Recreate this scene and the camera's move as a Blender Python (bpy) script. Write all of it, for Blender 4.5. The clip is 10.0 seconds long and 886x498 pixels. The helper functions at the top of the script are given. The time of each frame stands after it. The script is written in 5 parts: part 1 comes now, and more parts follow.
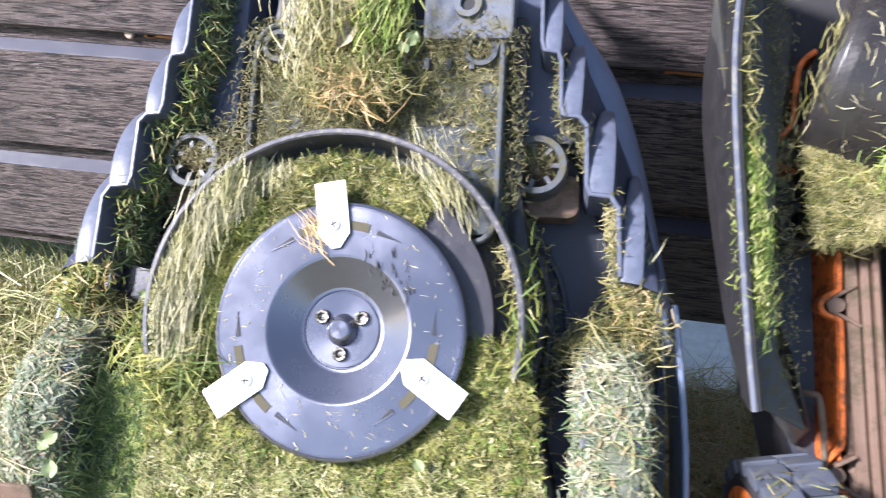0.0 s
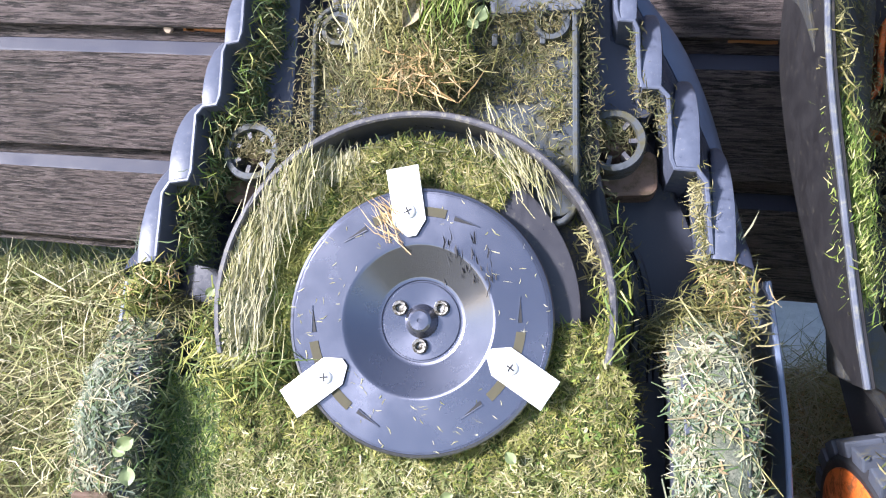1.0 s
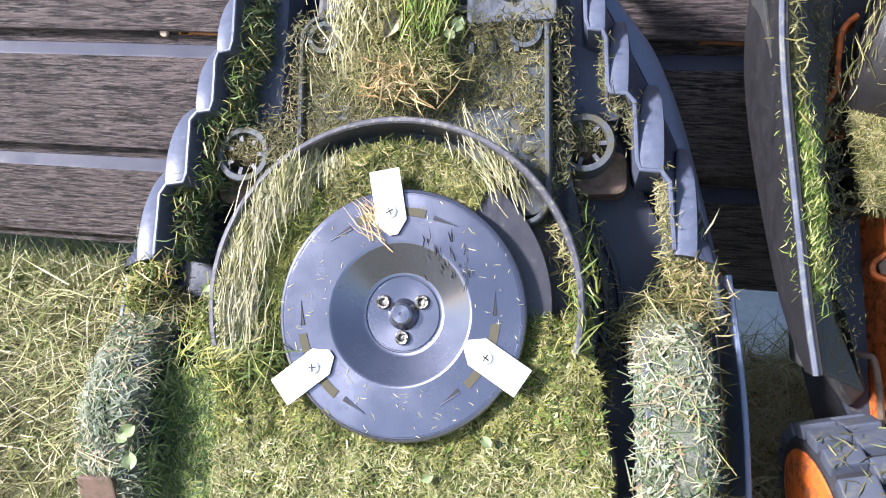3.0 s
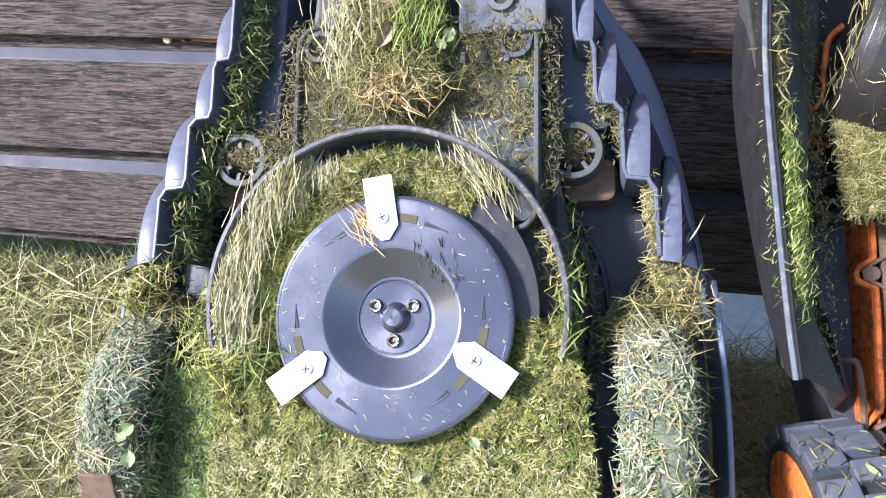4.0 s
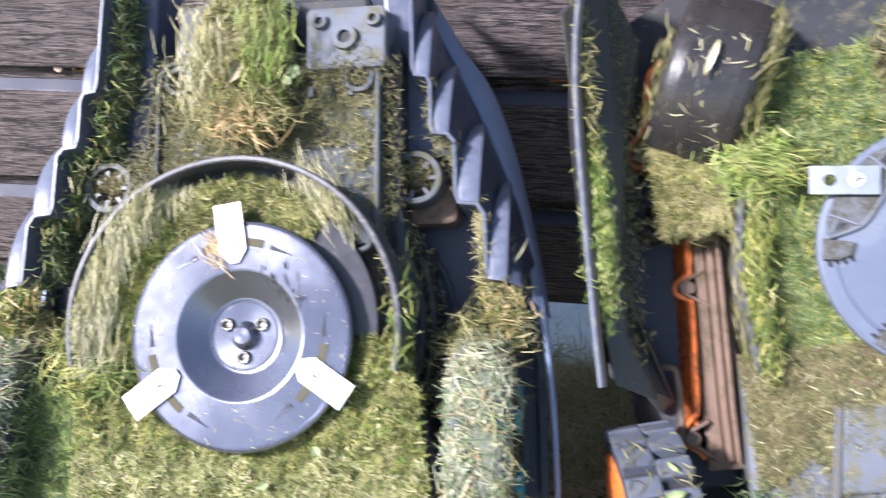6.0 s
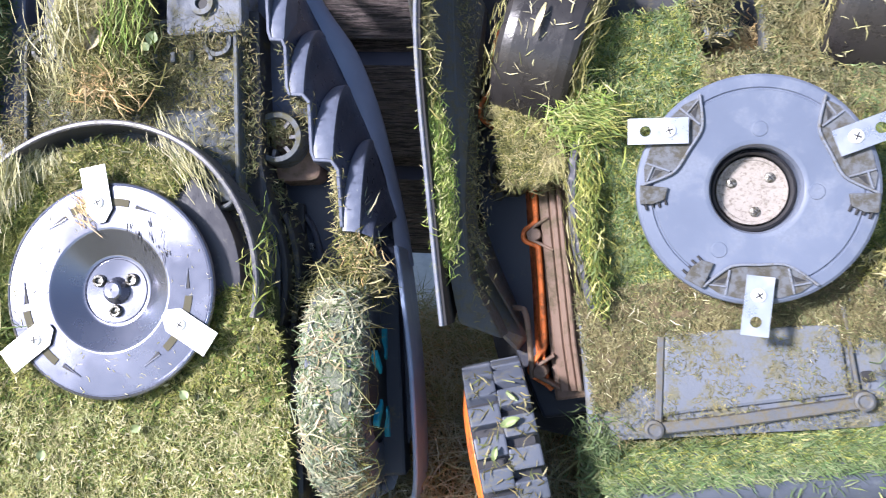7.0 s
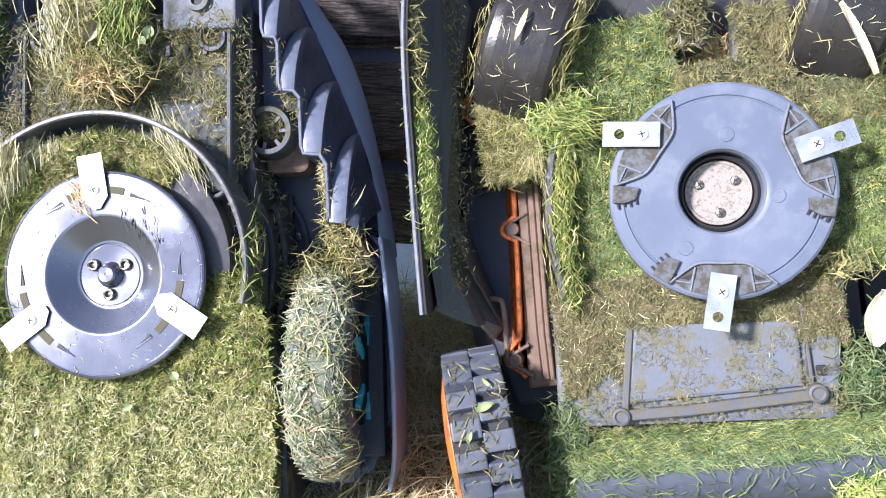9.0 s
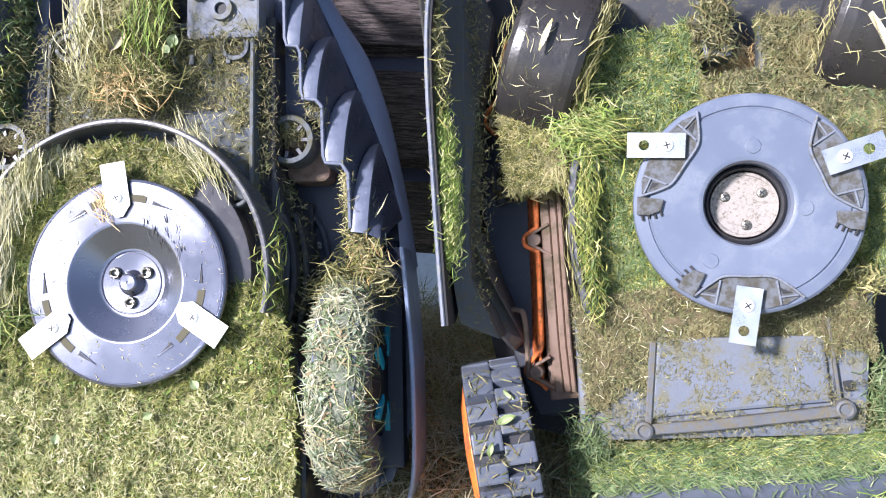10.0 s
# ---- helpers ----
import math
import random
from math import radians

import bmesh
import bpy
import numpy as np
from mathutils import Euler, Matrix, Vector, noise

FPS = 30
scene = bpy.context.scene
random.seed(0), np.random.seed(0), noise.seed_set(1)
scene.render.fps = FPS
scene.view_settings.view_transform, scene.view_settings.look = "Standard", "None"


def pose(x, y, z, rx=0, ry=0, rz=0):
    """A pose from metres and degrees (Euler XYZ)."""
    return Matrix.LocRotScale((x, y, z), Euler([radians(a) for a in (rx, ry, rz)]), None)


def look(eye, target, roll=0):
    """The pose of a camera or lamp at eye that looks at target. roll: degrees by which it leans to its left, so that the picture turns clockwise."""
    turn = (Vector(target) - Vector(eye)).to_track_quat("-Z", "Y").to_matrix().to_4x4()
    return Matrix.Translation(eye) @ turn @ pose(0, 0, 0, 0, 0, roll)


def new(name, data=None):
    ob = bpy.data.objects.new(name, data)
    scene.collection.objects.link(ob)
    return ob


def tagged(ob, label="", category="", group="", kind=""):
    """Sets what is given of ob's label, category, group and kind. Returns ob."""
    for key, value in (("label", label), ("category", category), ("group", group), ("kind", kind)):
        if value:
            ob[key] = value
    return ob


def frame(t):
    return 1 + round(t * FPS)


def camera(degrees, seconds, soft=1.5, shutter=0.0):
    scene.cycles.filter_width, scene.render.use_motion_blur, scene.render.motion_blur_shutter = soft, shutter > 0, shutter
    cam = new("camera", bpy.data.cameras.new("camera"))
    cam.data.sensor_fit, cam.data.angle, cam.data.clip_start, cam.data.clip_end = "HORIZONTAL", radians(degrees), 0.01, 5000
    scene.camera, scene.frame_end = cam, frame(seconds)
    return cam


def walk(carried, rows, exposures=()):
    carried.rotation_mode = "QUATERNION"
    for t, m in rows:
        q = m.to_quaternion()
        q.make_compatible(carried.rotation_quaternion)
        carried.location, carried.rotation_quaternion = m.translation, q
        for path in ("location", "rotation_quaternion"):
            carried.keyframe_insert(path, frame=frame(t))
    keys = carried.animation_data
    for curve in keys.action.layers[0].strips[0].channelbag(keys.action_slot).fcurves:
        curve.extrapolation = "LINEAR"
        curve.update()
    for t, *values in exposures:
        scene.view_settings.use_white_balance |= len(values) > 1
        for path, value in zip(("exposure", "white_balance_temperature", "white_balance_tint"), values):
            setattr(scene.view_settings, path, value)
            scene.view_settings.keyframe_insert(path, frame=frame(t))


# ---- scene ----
cam = camera(59.2, 10.0, soft=1.1, shutter=0.5)
PATH = [
    (0, (0.156, 0.159, 0.554), (-0.19, 1.874, -0.414), 0.9),
    (0.5, (0.117, 0.167, 0.545), (-0.252, 1.873, -0.432), -0.9),
    (1, (0.109, 0.167, 0.54), (-0.267, 1.865, -0.447), -2.0),
    (1.5, (0.114, 0.157, 0.544), (-0.267, 1.835, -0.475), -2.1),
    (2, (0.118, 0.154, 0.549), (-0.261, 1.832, -0.471), -2.3),
    (2.5, (0.123, 0.15, 0.555), (-0.25, 1.831, -0.463), -2.4),
    (4, (0.144, 0.138, 0.571), (-0.254, 1.816, -0.441), -2.6),
    (4.5, (0.15, 0.135, 0.57), (-0.26, 1.81, -0.442), -2.6),
    (5, (0.155, 0.132, 0.573), (-0.269, 1.821, -0.409), -2.6),
    (5.5, (0.184, 0.138, 0.591), (-0.228, 1.833, -0.387), -2.4),
    (6, (0.242, 0.123, 0.596), (-0.071, 1.832, -0.394), -1.8),
    (6.2, (0.273, 0.118, 0.59), (-0.023, 1.82, -0.418), -2.1),
    (7.3, (0.335, 0.085, 0.618), (0.146, 1.749, -0.475), -1.4),
    (7.5, (0.336, 0.082, 0.619), (0.141, 1.743, -0.479), -1.3),
    (8, (0.336, 0.077, 0.624), (0.147, 1.733, -0.482), -0.7),
    (8.5, (0.337, 0.074, 0.627), (0.17, 1.734, -0.476), 0.2),
    (9, (0.337, 0.069, 0.63), (0.171, 1.729, -0.473), 0.3),
    (9.5, (0.332, 0.065, 0.636), (0.147, 1.732, -0.453), 0.2),
    (10, (0.329, 0.073, 0.63), (0.129, 1.739, -0.457), 0.1),
]
EXPOSURES = [(0, 1.36, 6250, 13), (0.7, 1.24, 6200, 13), (5.2, 1.22, 6150, 13), (6.0, 1.32, 6200, 13), (7.3, 1.27, 6200, 13), (10, 1.28, 6200, 13)]
walk(cam, [(t, look(eye, target, roll)) for t, eye, target, roll in PATH], EXPOSURES)

# ---- world, sun, exposure ----
world = bpy.data.worlds.new("world")
scene.world = world
world.use_nodes = True
wn = world.node_tree.nodes
sky = wn.new("ShaderNodeTexSky")
sky.sky_type, sky.sun_disc = "NISHITA", False
SUN_ELEV, SUN_AZ = 36.0, 235.0
sky.sun_elevation, sky.sun_rotation = radians(SUN_ELEV), radians(SUN_AZ)
world.node_tree.links.new(sky.outputs[0], wn["Background"].inputs[0])
wn["Background"].inputs[1].default_value = 0.105
sun = new("sun", bpy.data.lights.new("sun", "SUN"))
sun.data.energy, sun.data.angle, sun.data.color = 4.6, radians(7), (1.0, 0.955, 0.985)
se, sa = radians(SUN_ELEV), radians(SUN_AZ)
sun.matrix_world = look((3 * math.sin(sa) * math.cos(se), 3 * math.cos(sa) * math.cos(se), 3 * math.sin(se)), (0, 0, 0))


# ---- materials ----
def nodes_of(name):
    m = bpy.data.materials.new(name)
    m.use_nodes = True
    nt = m.node_tree
    return m, nt, nt.nodes["Principled BSDF"]


def coords(nt, scale=(1, 1, 1)):
    tc = nt.nodes.new("ShaderNodeTexCoord")
    mp = nt.nodes.new("ShaderNodeMapping")
    mp.inputs["Scale"].default_value = scale
    nt.links.new(tc.outputs["Object"], mp.inputs[0])
    return mp.outputs[0]


def noise_tex(nt, vec, scale, detail=6.0, rough=0.6):
    n = nt.nodes.new("ShaderNodeTexNoise")
    n.inputs["Scale"].default_value, n.inputs["Detail"].default_value, n.inputs["Roughness"].default_value = scale, detail, rough
    nt.links.new(vec, n.inputs["Vector"])
    return n.outputs["Fac"]


def ramp(nt, fac, stops, mode="LINEAR"):
    r = nt.nodes.new("ShaderNodeValToRGB")
    r.color_ramp.interpolation = mode
    el = r.color_ramp.elements
    while len(el) < len(stops):
        el.new(0.5)
    for e, (p, c) in zip(el, stops):
        e.position, e.color = p, (*c, 1) if len(c) == 3 else c
    nt.links.new(fac, r.inputs[0])
    return r.outputs[0]


def grey(v):
    return (v, v, v)


def mixed(nt, fac, a, b):
    m = nt.nodes.new("ShaderNodeMix")
    m.data_type = "RGBA"
    for sock, v in ((m.inputs["Factor"], fac), (m.inputs["A"], a), (m.inputs["B"], b)):
        if isinstance(v, (int, float)):
            sock.default_value = v
        elif isinstance(v, tuple):
            sock.default_value = (*v, 1)
        else:
            nt.links.new(v, sock)
    return m.outputs["Result"]


def bumped(nt, bsdf, height, strength, distance):
    b = nt.nodes.new("ShaderNodeBump")
    b.inputs["Strength"].default_value, b.inputs["Distance"].default_value = strength, distance
    nt.links.new(height, b.inputs["Height"])
    nt.links.new(b.outputs[0], bsdf.inputs["Normal"])


def solid(name, col, rough=0.45, metal=0.0, dirt=None, amount=0.35, size=18.0, wear=0.25, bump=0.15, coat=0.0):
    """A moulded or painted surface with fine wear, and dirt lying on it in patches."""
    m, nt, b = nodes_of(name)
    v = coords(nt)
    fine, coarse = noise_tex(nt, v, 420.0, 4), noise_tex(nt, v, size, 8, 0.65)
    c = mixed(nt, ramp(nt, coarse, [(0.3, grey(0)), (0.75, grey(wear))]), col, tuple(min(1.0, x * 1.7 + 0.02) for x in col))
    rg = ramp(nt, coarse, [(0.3, grey(max(0.05, rough - 0.1))), (0.7, grey(min(1, rough + 0.15)))])
    if dirt:
        mask = ramp(nt, noise_tex(nt, v, size * 2.3, 12, 0.75), [(0.62 - 0.4 * amount, grey(0)), (0.74 - 0.4 * amount, grey(0.92))])
        c = mixed(nt, mask, c, mixed(nt, fine, dirt, tuple(x * 0.45 for x in dirt)))
        rg = mixed(nt, mask, rg, grey(0.95))
    nt.links.new(c, b.inputs["Base Color"])
    nt.links.new(rg, b.inputs["Roughness"])
    b.inputs["Metallic"].default_value = metal
    b.inputs["Coat Weight"].default_value = coat
    bumped(nt, b, fine, bump, 0.0006)
    return m


def blades_mat(name, cols, rough=0.55):
    """Grass whose colour differs from blade to blade."""
    m, nt, b = nodes_of(name)
    g = nt.nodes.new("ShaderNodeNewGeometry")
    n = len(cols)
    c = ramp(nt, g.outputs["Random Per Island"], [(i / n, c) for i, c in enumerate(cols)], "CONSTANT")
    v = coords(nt)
    c = mixed(nt, ramp(nt, noise_tex(nt, v, 75.0, 3), [(0.42, grey(0)), (0.66, grey(0.7))]), c, cols[2])
    c = mixed(nt, ramp(nt, noise_tex(nt, v, 21.0, 3), [(0.5, grey(0)), (0.68, grey(0.55))]), c, cols[-2])
    c = mixed(nt, ramp(nt, noise_tex(nt, v, 34.0, 2), [(0.56, grey(0)), (0.70, grey(0.5))]), c, cols[3])
    nt.links.new(c, b.inputs["Base Color"])
    b.inputs["Roughness"].default_value = rough
    b.inputs["Specular IOR Level"].default_value = 0.22
    return m


def mat_caked(name, a, b_, c_, bump=0.8):
    m, nt, b = nodes_of(name)
    v = coords(nt)
    f = noise_tex(nt, v, 240.0, 10, 0.75)
    col = ramp(nt, f, [(0.3, a), (0.5, b_), (0.7, c_)])
    col = mixed(nt, ramp(nt, noise_tex(nt, v, 35.0), [(0.4, grey(0)), (0.7, grey(0.6))]), col, a)
    nt.links.new(col, b.inputs["Base Color"])
    b.inputs["Roughness"].default_value = 0.9
    bumped(nt, b, f, bump, 0.003)
    return m


def wood_mat():
    m, nt, b = nodes_of("weathered_stained_wood")
    info = nt.nodes.new("ShaderNodeObjectInfo")
    tc = nt.nodes.new("ShaderNodeTexCoord")
    off = nt.nodes.new("ShaderNodeVectorMath")
    off.operation = "MULTIPLY_ADD"
    off.inputs[1].default_value = (1, 1, 1)
    scl = nt.nodes.new("ShaderNodeVectorMath")
    scl.operation = "SCALE"
    scl.inputs[0].default_value = (13.0, 3.0, 7.0)
    nt.links.new(info.outputs["Random"], scl.inputs["Scale"])
    nt.links.new(tc.outputs["Object"], off.inputs[0])
    nt.links.new(scl.outputs[0], off.inputs[2])
    mp = nt.nodes.new("ShaderNodeMapping")
    mp.inputs["Scale"].default_value = (9.0, 112.0, 112.0)
    nt.links.new(off.outputs[0], mp.inputs[0])
    grain = nt.nodes.new("ShaderNodeTexNoise")
    grain.inputs["Scale"].default_value, grain.inputs["Detail"].default_value = 2.2, 8
    grain.inputs["Roughness"].default_value, grain.inputs["Distortion"].default_value = 0.72, 0.9
    nt.links.new(mp.outputs[0], grain.inputs["Vector"])
    mp2 = nt.nodes.new("ShaderNodeMapping")
    mp2.inputs["Scale"].default_value = (20.0, 270.0, 270.0)
    nt.links.new(off.outputs[0], mp2.inputs[0])
    fine = noise_tex(nt, mp2.outputs[0], 2.0, 6, 0.7)
    broad = noise_tex(nt, off.outputs[0], 9.0, 5, 0.6)
    c = ramp(nt, grain.outputs["Fac"], [(0.42, (0.010, 0.008, 0.009)), (0.48, (0.065, 0.050, 0.049)), (0.55, (0.19, 0.148, 0.142))])
    c = mixed(nt, ramp(nt, fine, [(0.52, grey(0)), (0.58, grey(0.85))]), c, (0.30, 0.24, 0.225))
    c = mixed(nt, ramp(nt, broad, [(0.45, grey(0)), (0.7, grey(0.55))]), c, (0.045, 0.036, 0.035))
    nt.links.new(c, b.inputs["Base Color"])
    b.inputs["Roughness"].default_value = 0.5
    add = nt.nodes.new("ShaderNodeMath")
    nt.links.new(grain.outputs["Fac"], add.inputs[0])
    nt.links.new(fine, add.inputs[1])
    bumped(nt, b, add.outputs[0], 1.0, 0.006)
    return m


DIRT = (0.16, 0.14, 0.075)
DUST = (0.20, 0.19, 0.13)
M_WOOD = wood_mat()
# The chamfers' blue is sky sheen, put into the base colour.
M_EDGEWOOD = solid("planed_board_edge_sky_sheen", (0.030, 0.033, 0.055), 0.62, size=30, wear=0.3, bump=0.5)
M_RAWWOOD = solid("raw_orange_wood", (0.42, 0.17, 0.06), 0.8, bump=0.6)
M_NAIL = solid("pale_nail", (0.55, 0.42, 0.32), 0.5, bump=0.3)
M_SHELL = solid("dark_blue_grey_plastic", (0.026, 0.031, 0.050), 0.27, dirt=DUST, amount=0.02, size=26)
M_SHELL_WORN = solid("scuffed_grey_plastic", (0.09, 0.10, 0.13), 0.34, dirt=(0.30, 0.30, 0.24), amount=0.28, size=60, wear=0.5)
M_CHASSIS = solid("dusty_black_plastic", (0.016, 0.017, 0.021), 0.5, dirt=DIRT, amount=0.25, size=22)
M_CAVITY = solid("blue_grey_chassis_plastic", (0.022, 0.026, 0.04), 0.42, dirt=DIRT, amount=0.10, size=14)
M_BLOCK = solid("grass_stained_cover_plastic", (0.060, 0.070, 0.082), 0.55, dirt=(0.13, 0.12, 0.06), amount=0.40, size=30, bump=0.6)
M_GUARD = solid("scratched_guard_plastic", (0.065, 0.064, 0.075), 0.33, dirt=(0.34, 0.32, 0.25), amount=0.24, size=90, wear=0.6)
M_DISC = solid("brushed_grey_steel", (0.182, 0.190, 0.236), 0.20, 0.85, size=9, wear=0.15, bump=0.05)
turned = M_DISC.node_tree.nodes.new("ShaderNodeTangent")
turned.direction_type, turned.axis = "RADIAL", "Z"
M_DISC.node_tree.links.new(turned.outputs[0], M_DISC.node_tree.nodes["Principled BSDF"].inputs["Tangent"])
M_DISC.node_tree.nodes["Principled BSDF"].inputs["Anisotropic"].default_value = 0.45
# Floor plastic lightened and blued for the sky it would reflect.
M_FLOOR = solid("smooth_plastic_sky_lit", (0.060, 0.072, 0.112), 0.36, dirt=(0.16, 0.15, 0.11), amount=0.06, size=60)
M_HUMP = solid("dark_scuffed_deck_plastic", (0.045, 0.044, 0.052), 0.34, dirt=(0.2, 0.19, 0.15), amount=0.12, size=60)
# One shell plastic in two tones: scuffed ridges coloured lit, hollow sides coloured shaded.
M_GILL = solid("scuffed_shell_plastic_lit", (0.085, 0.098, 0.140), 0.36, dirt=(0.38, 0.38, 0.36), amount=0.09, size=150, wear=0.4)
M_FACE = solid("shell_plastic_shaded", (0.043, 0.051, 0.080), 0.32, dirt=(0.3, 0.3, 0.3), amount=0.06, size=140, wear=0.3)
M_DISC2 = solid("grey_blue_plastic", (0.095, 0.113, 0.160), 0.34, dirt=(0.190, 0.218, 0.285), amount=0.30, size=7, wear=0.35, bump=0.12)
M_POCKET = solid("dirty_grey_plastic", (0.085, 0.092, 0.105), 0.7, dirt=(0.075, 0.068, 0.05), amount=0.45, size=40)
M_RIB = solid("dusty_blue_grey_rib", (0.13, 0.145, 0.18), 0.55, dirt=(0.14, 0.13, 0.10), amount=0.3, size=80)
M_STEEL = solid("bright_blade_steel", (0.74, 0.74, 0.73), 0.38, 0.35, size=50, wear=0.1, bump=0.05)
M_CHROME = solid("polished_blade_steel", (0.62, 0.62, 0.63), 0.30, 0.85, size=50, wear=0.2, bump=0.05)
M_SCREW = solid("screw_steel", (0.36, 0.35, 0.33), 0.4, 0.9, dirt=(0.10, 0.085, 0.05), amount=0.48, size=200)
M_SLOT = solid("packed_brown_dirt", (0.075, 0.068, 0.042), 0.9, size=200, bump=0.8)
# Black plastic; also painted in for the shade of holes and recesses.
M_DARK = solid("black_plastic_and_recess_shade", (0.012, 0.012, 0.014), 0.6)
M_PLATE = solid("pitted_cast_metal", (0.29, 0.26, 0.235), 0.65, 0.3, dirt=(0.22, 0.185, 0.15), amount=0.3, size=160, bump=0.8)
M_RUBBER = solid("black_rubber", (0.022, 0.022, 0.026), 0.55, dirt=DUST, amount=0.06, size=30)
M_TREAD = solid("dark_tread_rubber", (0.065, 0.075, 0.10), 0.5, dirt=DUST, amount=0.15, size=45)
M_CASTER = solid("smooth_black_caster_plastic", (0.021, 0.019, 0.019), 0.27, dirt=(0.2, 0.17, 0.12), amount=0.03, size=50, bump=0.35)
M_ORANGE = solid("orange_plastic", (0.66, 0.145, 0.022), 0.45, dirt=(0.24, 0.085, 0.03), amount=0.36, size=30)
M_BRACKET = solid("muddy_brown_grey_plastic", (0.15, 0.095, 0.068), 0.6, dirt=(0.13, 0.10, 0.06), amount=0.35, size=25)
M_TEAL = solid("teal_plastic", (0.01, 0.28, 0.38), 0.4)
# Shell plastic made paler and bluer to stand for reflected sky.
M_SHELLRIM = solid("shell_lip_sky_sheen", (0.165, 0.205, 0.305), 0.36, size=30, wear=0.3)
M_PANEL = solid("dusty_slate_plastic", (0.098, 0.110, 0.138), 0.55, dirt=(0.17, 0.16, 0.10), amount=0.34, size=24, bump=0.6)
M_BAR = solid("dirty_slate_bar_plastic", (0.075, 0.08, 0.09), 0.6, dirt=(0.15, 0.13, 0.085), amount=0.4, size=60, bump=0.5)
M_RIM2 = solid("black_shell_plastic", (0.013, 0.012, 0.014), 0.62, dirt=(0.15, 0.13, 0.09), amount=0.10, size=60)
M_INNER = solid("dusty_inner_plastic", (0.050, 0.054, 0.060), 0.6, dirt=(0.12, 0.11, 0.075), amount=0.36, size=55, bump=0.8)

FRESH = [(0.20, 0.22, 0.04), (0.30, 0.30, 0.065), (0.065, 0.085, 0.018), (0.42, 0.40, 0.12), (0.21, 0.23, 0.05), (0.12, 0.18, 0.045), (0.48, 0.43, 0.19), (0.13, 0.19, 0.05), (0.04, 0.06, 0.02)]
BRIGHT = [(0.20, 0.27, 0.05), (0.31, 0.36, 0.08), (0.11, 0.18, 0.035), (0.42, 0.43, 0.15), (0.16, 0.22, 0.06), (0.48, 0.45, 0.23)]
OLIVE = [(0.18, 0.17, 0.045), (0.27, 0.24, 0.08), (0.07, 0.075, 0.022), (0.36, 0.32, 0.14), (0.14, 0.15, 0.05), (0.43, 0.37, 0.20), (0.07, 0.075, 0.03)]
STRAW = [(0.50, 0.45, 0.25), (0.62, 0.56, 0.37), (0.28, 0.27, 0.12), (0.52, 0.48, 0.26), (0.57, 0.53, 0.39), (0.34, 0.33, 0.14)]
DEEP = [(0.075, 0.125, 0.045), (0.11, 0.18, 0.065), (0.035, 0.06, 0.025), (0.17, 0.22, 0.09), (0.12, 0.15, 0.06), (0.24, 0.26, 0.13)]
DULL = [(0.15, 0.135, 0.06), (0.085, 0.08, 0.036), (0.055, 0.055, 0.028), (0.27, 0.24, 0.12), (0.14, 0.155, 0.06), (0.18, 0.145, 0.065), (0.11, 0.125, 0.05)]
BROWN = [(0.52, 0.35, 0.16), (0.62, 0.44, 0.21), (0.34, 0.21, 0.09), (0.68, 0.53, 0.30), (0.56, 0.42, 0.21)]
PALE = [(0.29, 0.30, 0.19), (0.40, 0.38, 0.25), (0.11, 0.135, 0.08), (0.52, 0.47, 0.32), (0.14, 0.20, 0.10), (0.23, 0.28, 0.21), (0.32, 0.22, 0.12)]
LAWN = [(0.44, 0.40, 0.21), (0.58, 0.51, 0.31), (0.30, 0.32, 0.13), (0.22, 0.26, 0.09), (0.66, 0.60, 0.41), (0.38, 0.34, 0.16), (0.26, 0.30, 0.11)]
G = {k: blades_mat(k + "_grass", v) for k, v in dict(fresh=FRESH, bright=BRIGHT, olive=OLIVE, straw=STRAW, deep=DEEP, dull=DULL, brown=BROWN, pale=PALE, lawn=LAWN).items()}
C_GREEN = mat_caked("caked_green_clippings", (0.02, 0.026, 0.008), (0.07, 0.08, 0.022), (0.17, 0.17, 0.055))
C_OLIVE = mat_caked("caked_olive_clippings", (0.035, 0.032, 0.015), (0.10, 0.09, 0.04), (0.22, 0.20, 0.10))
C_DEEP = mat_caked("caked_dark_clippings", (0.02, 0.035, 0.015), (0.05, 0.085, 0.03), (0.09, 0.13, 0.05))
C_PALE = mat_caked("caked_grey_green_clippings", (0.06, 0.07, 0.05), (0.19, 0.205, 0.15), (0.36, 0.35, 0.27))
C_BROWN = mat_caked("caked_brown_clippings", (0.06, 0.045, 0.025), (0.15, 0.115, 0.06), (0.24, 0.19, 0.11))
M_LEAF = solid("clover_leaf", (0.22, 0.27, 0.12), 0.5, wear=0.4, bump=0.3)
M_TANLEAF = solid("crumpled_tan_leaf", (0.36, 0.29, 0.19), 0.8, wear=0.4, dirt=(0.2, 0.17, 0.08), amount=0.35, size=80, bump=0.6)
M_PALELEAF = solid("bleached_leaf", (0.72, 0.66, 0.46), 0.6, wear=0.3, bump=0.3)


# ---- mesh helpers ----
def finish(name, me, material, parent=None, label="", smooth=True):
    me.materials.append(material)
    if smooth:
        me.polygons.foreach_set("use_smooth", [True] * len(me.polygons))
    ob = new(name, me)
    if parent is not None:
        ob.parent = parent
    if label:
        ob["label"] = label
    return ob


def part(name, bm, material, parent, label="", smooth=False, angle=0.6):
    me = bpy.data.meshes.new(name)
    bmesh.ops.recalc_face_normals(bm, faces=bm.faces)
    if smooth:
        for f in bm.faces:
            f.smooth = True
        for e in bm.edges:
            if len(e.link_faces) == 2 and e.calc_face_angle(0) > angle:
                e.smooth = False
    bm.to_mesh(me)
    bm.free()
    return finish(name, me, material, parent, label, False)


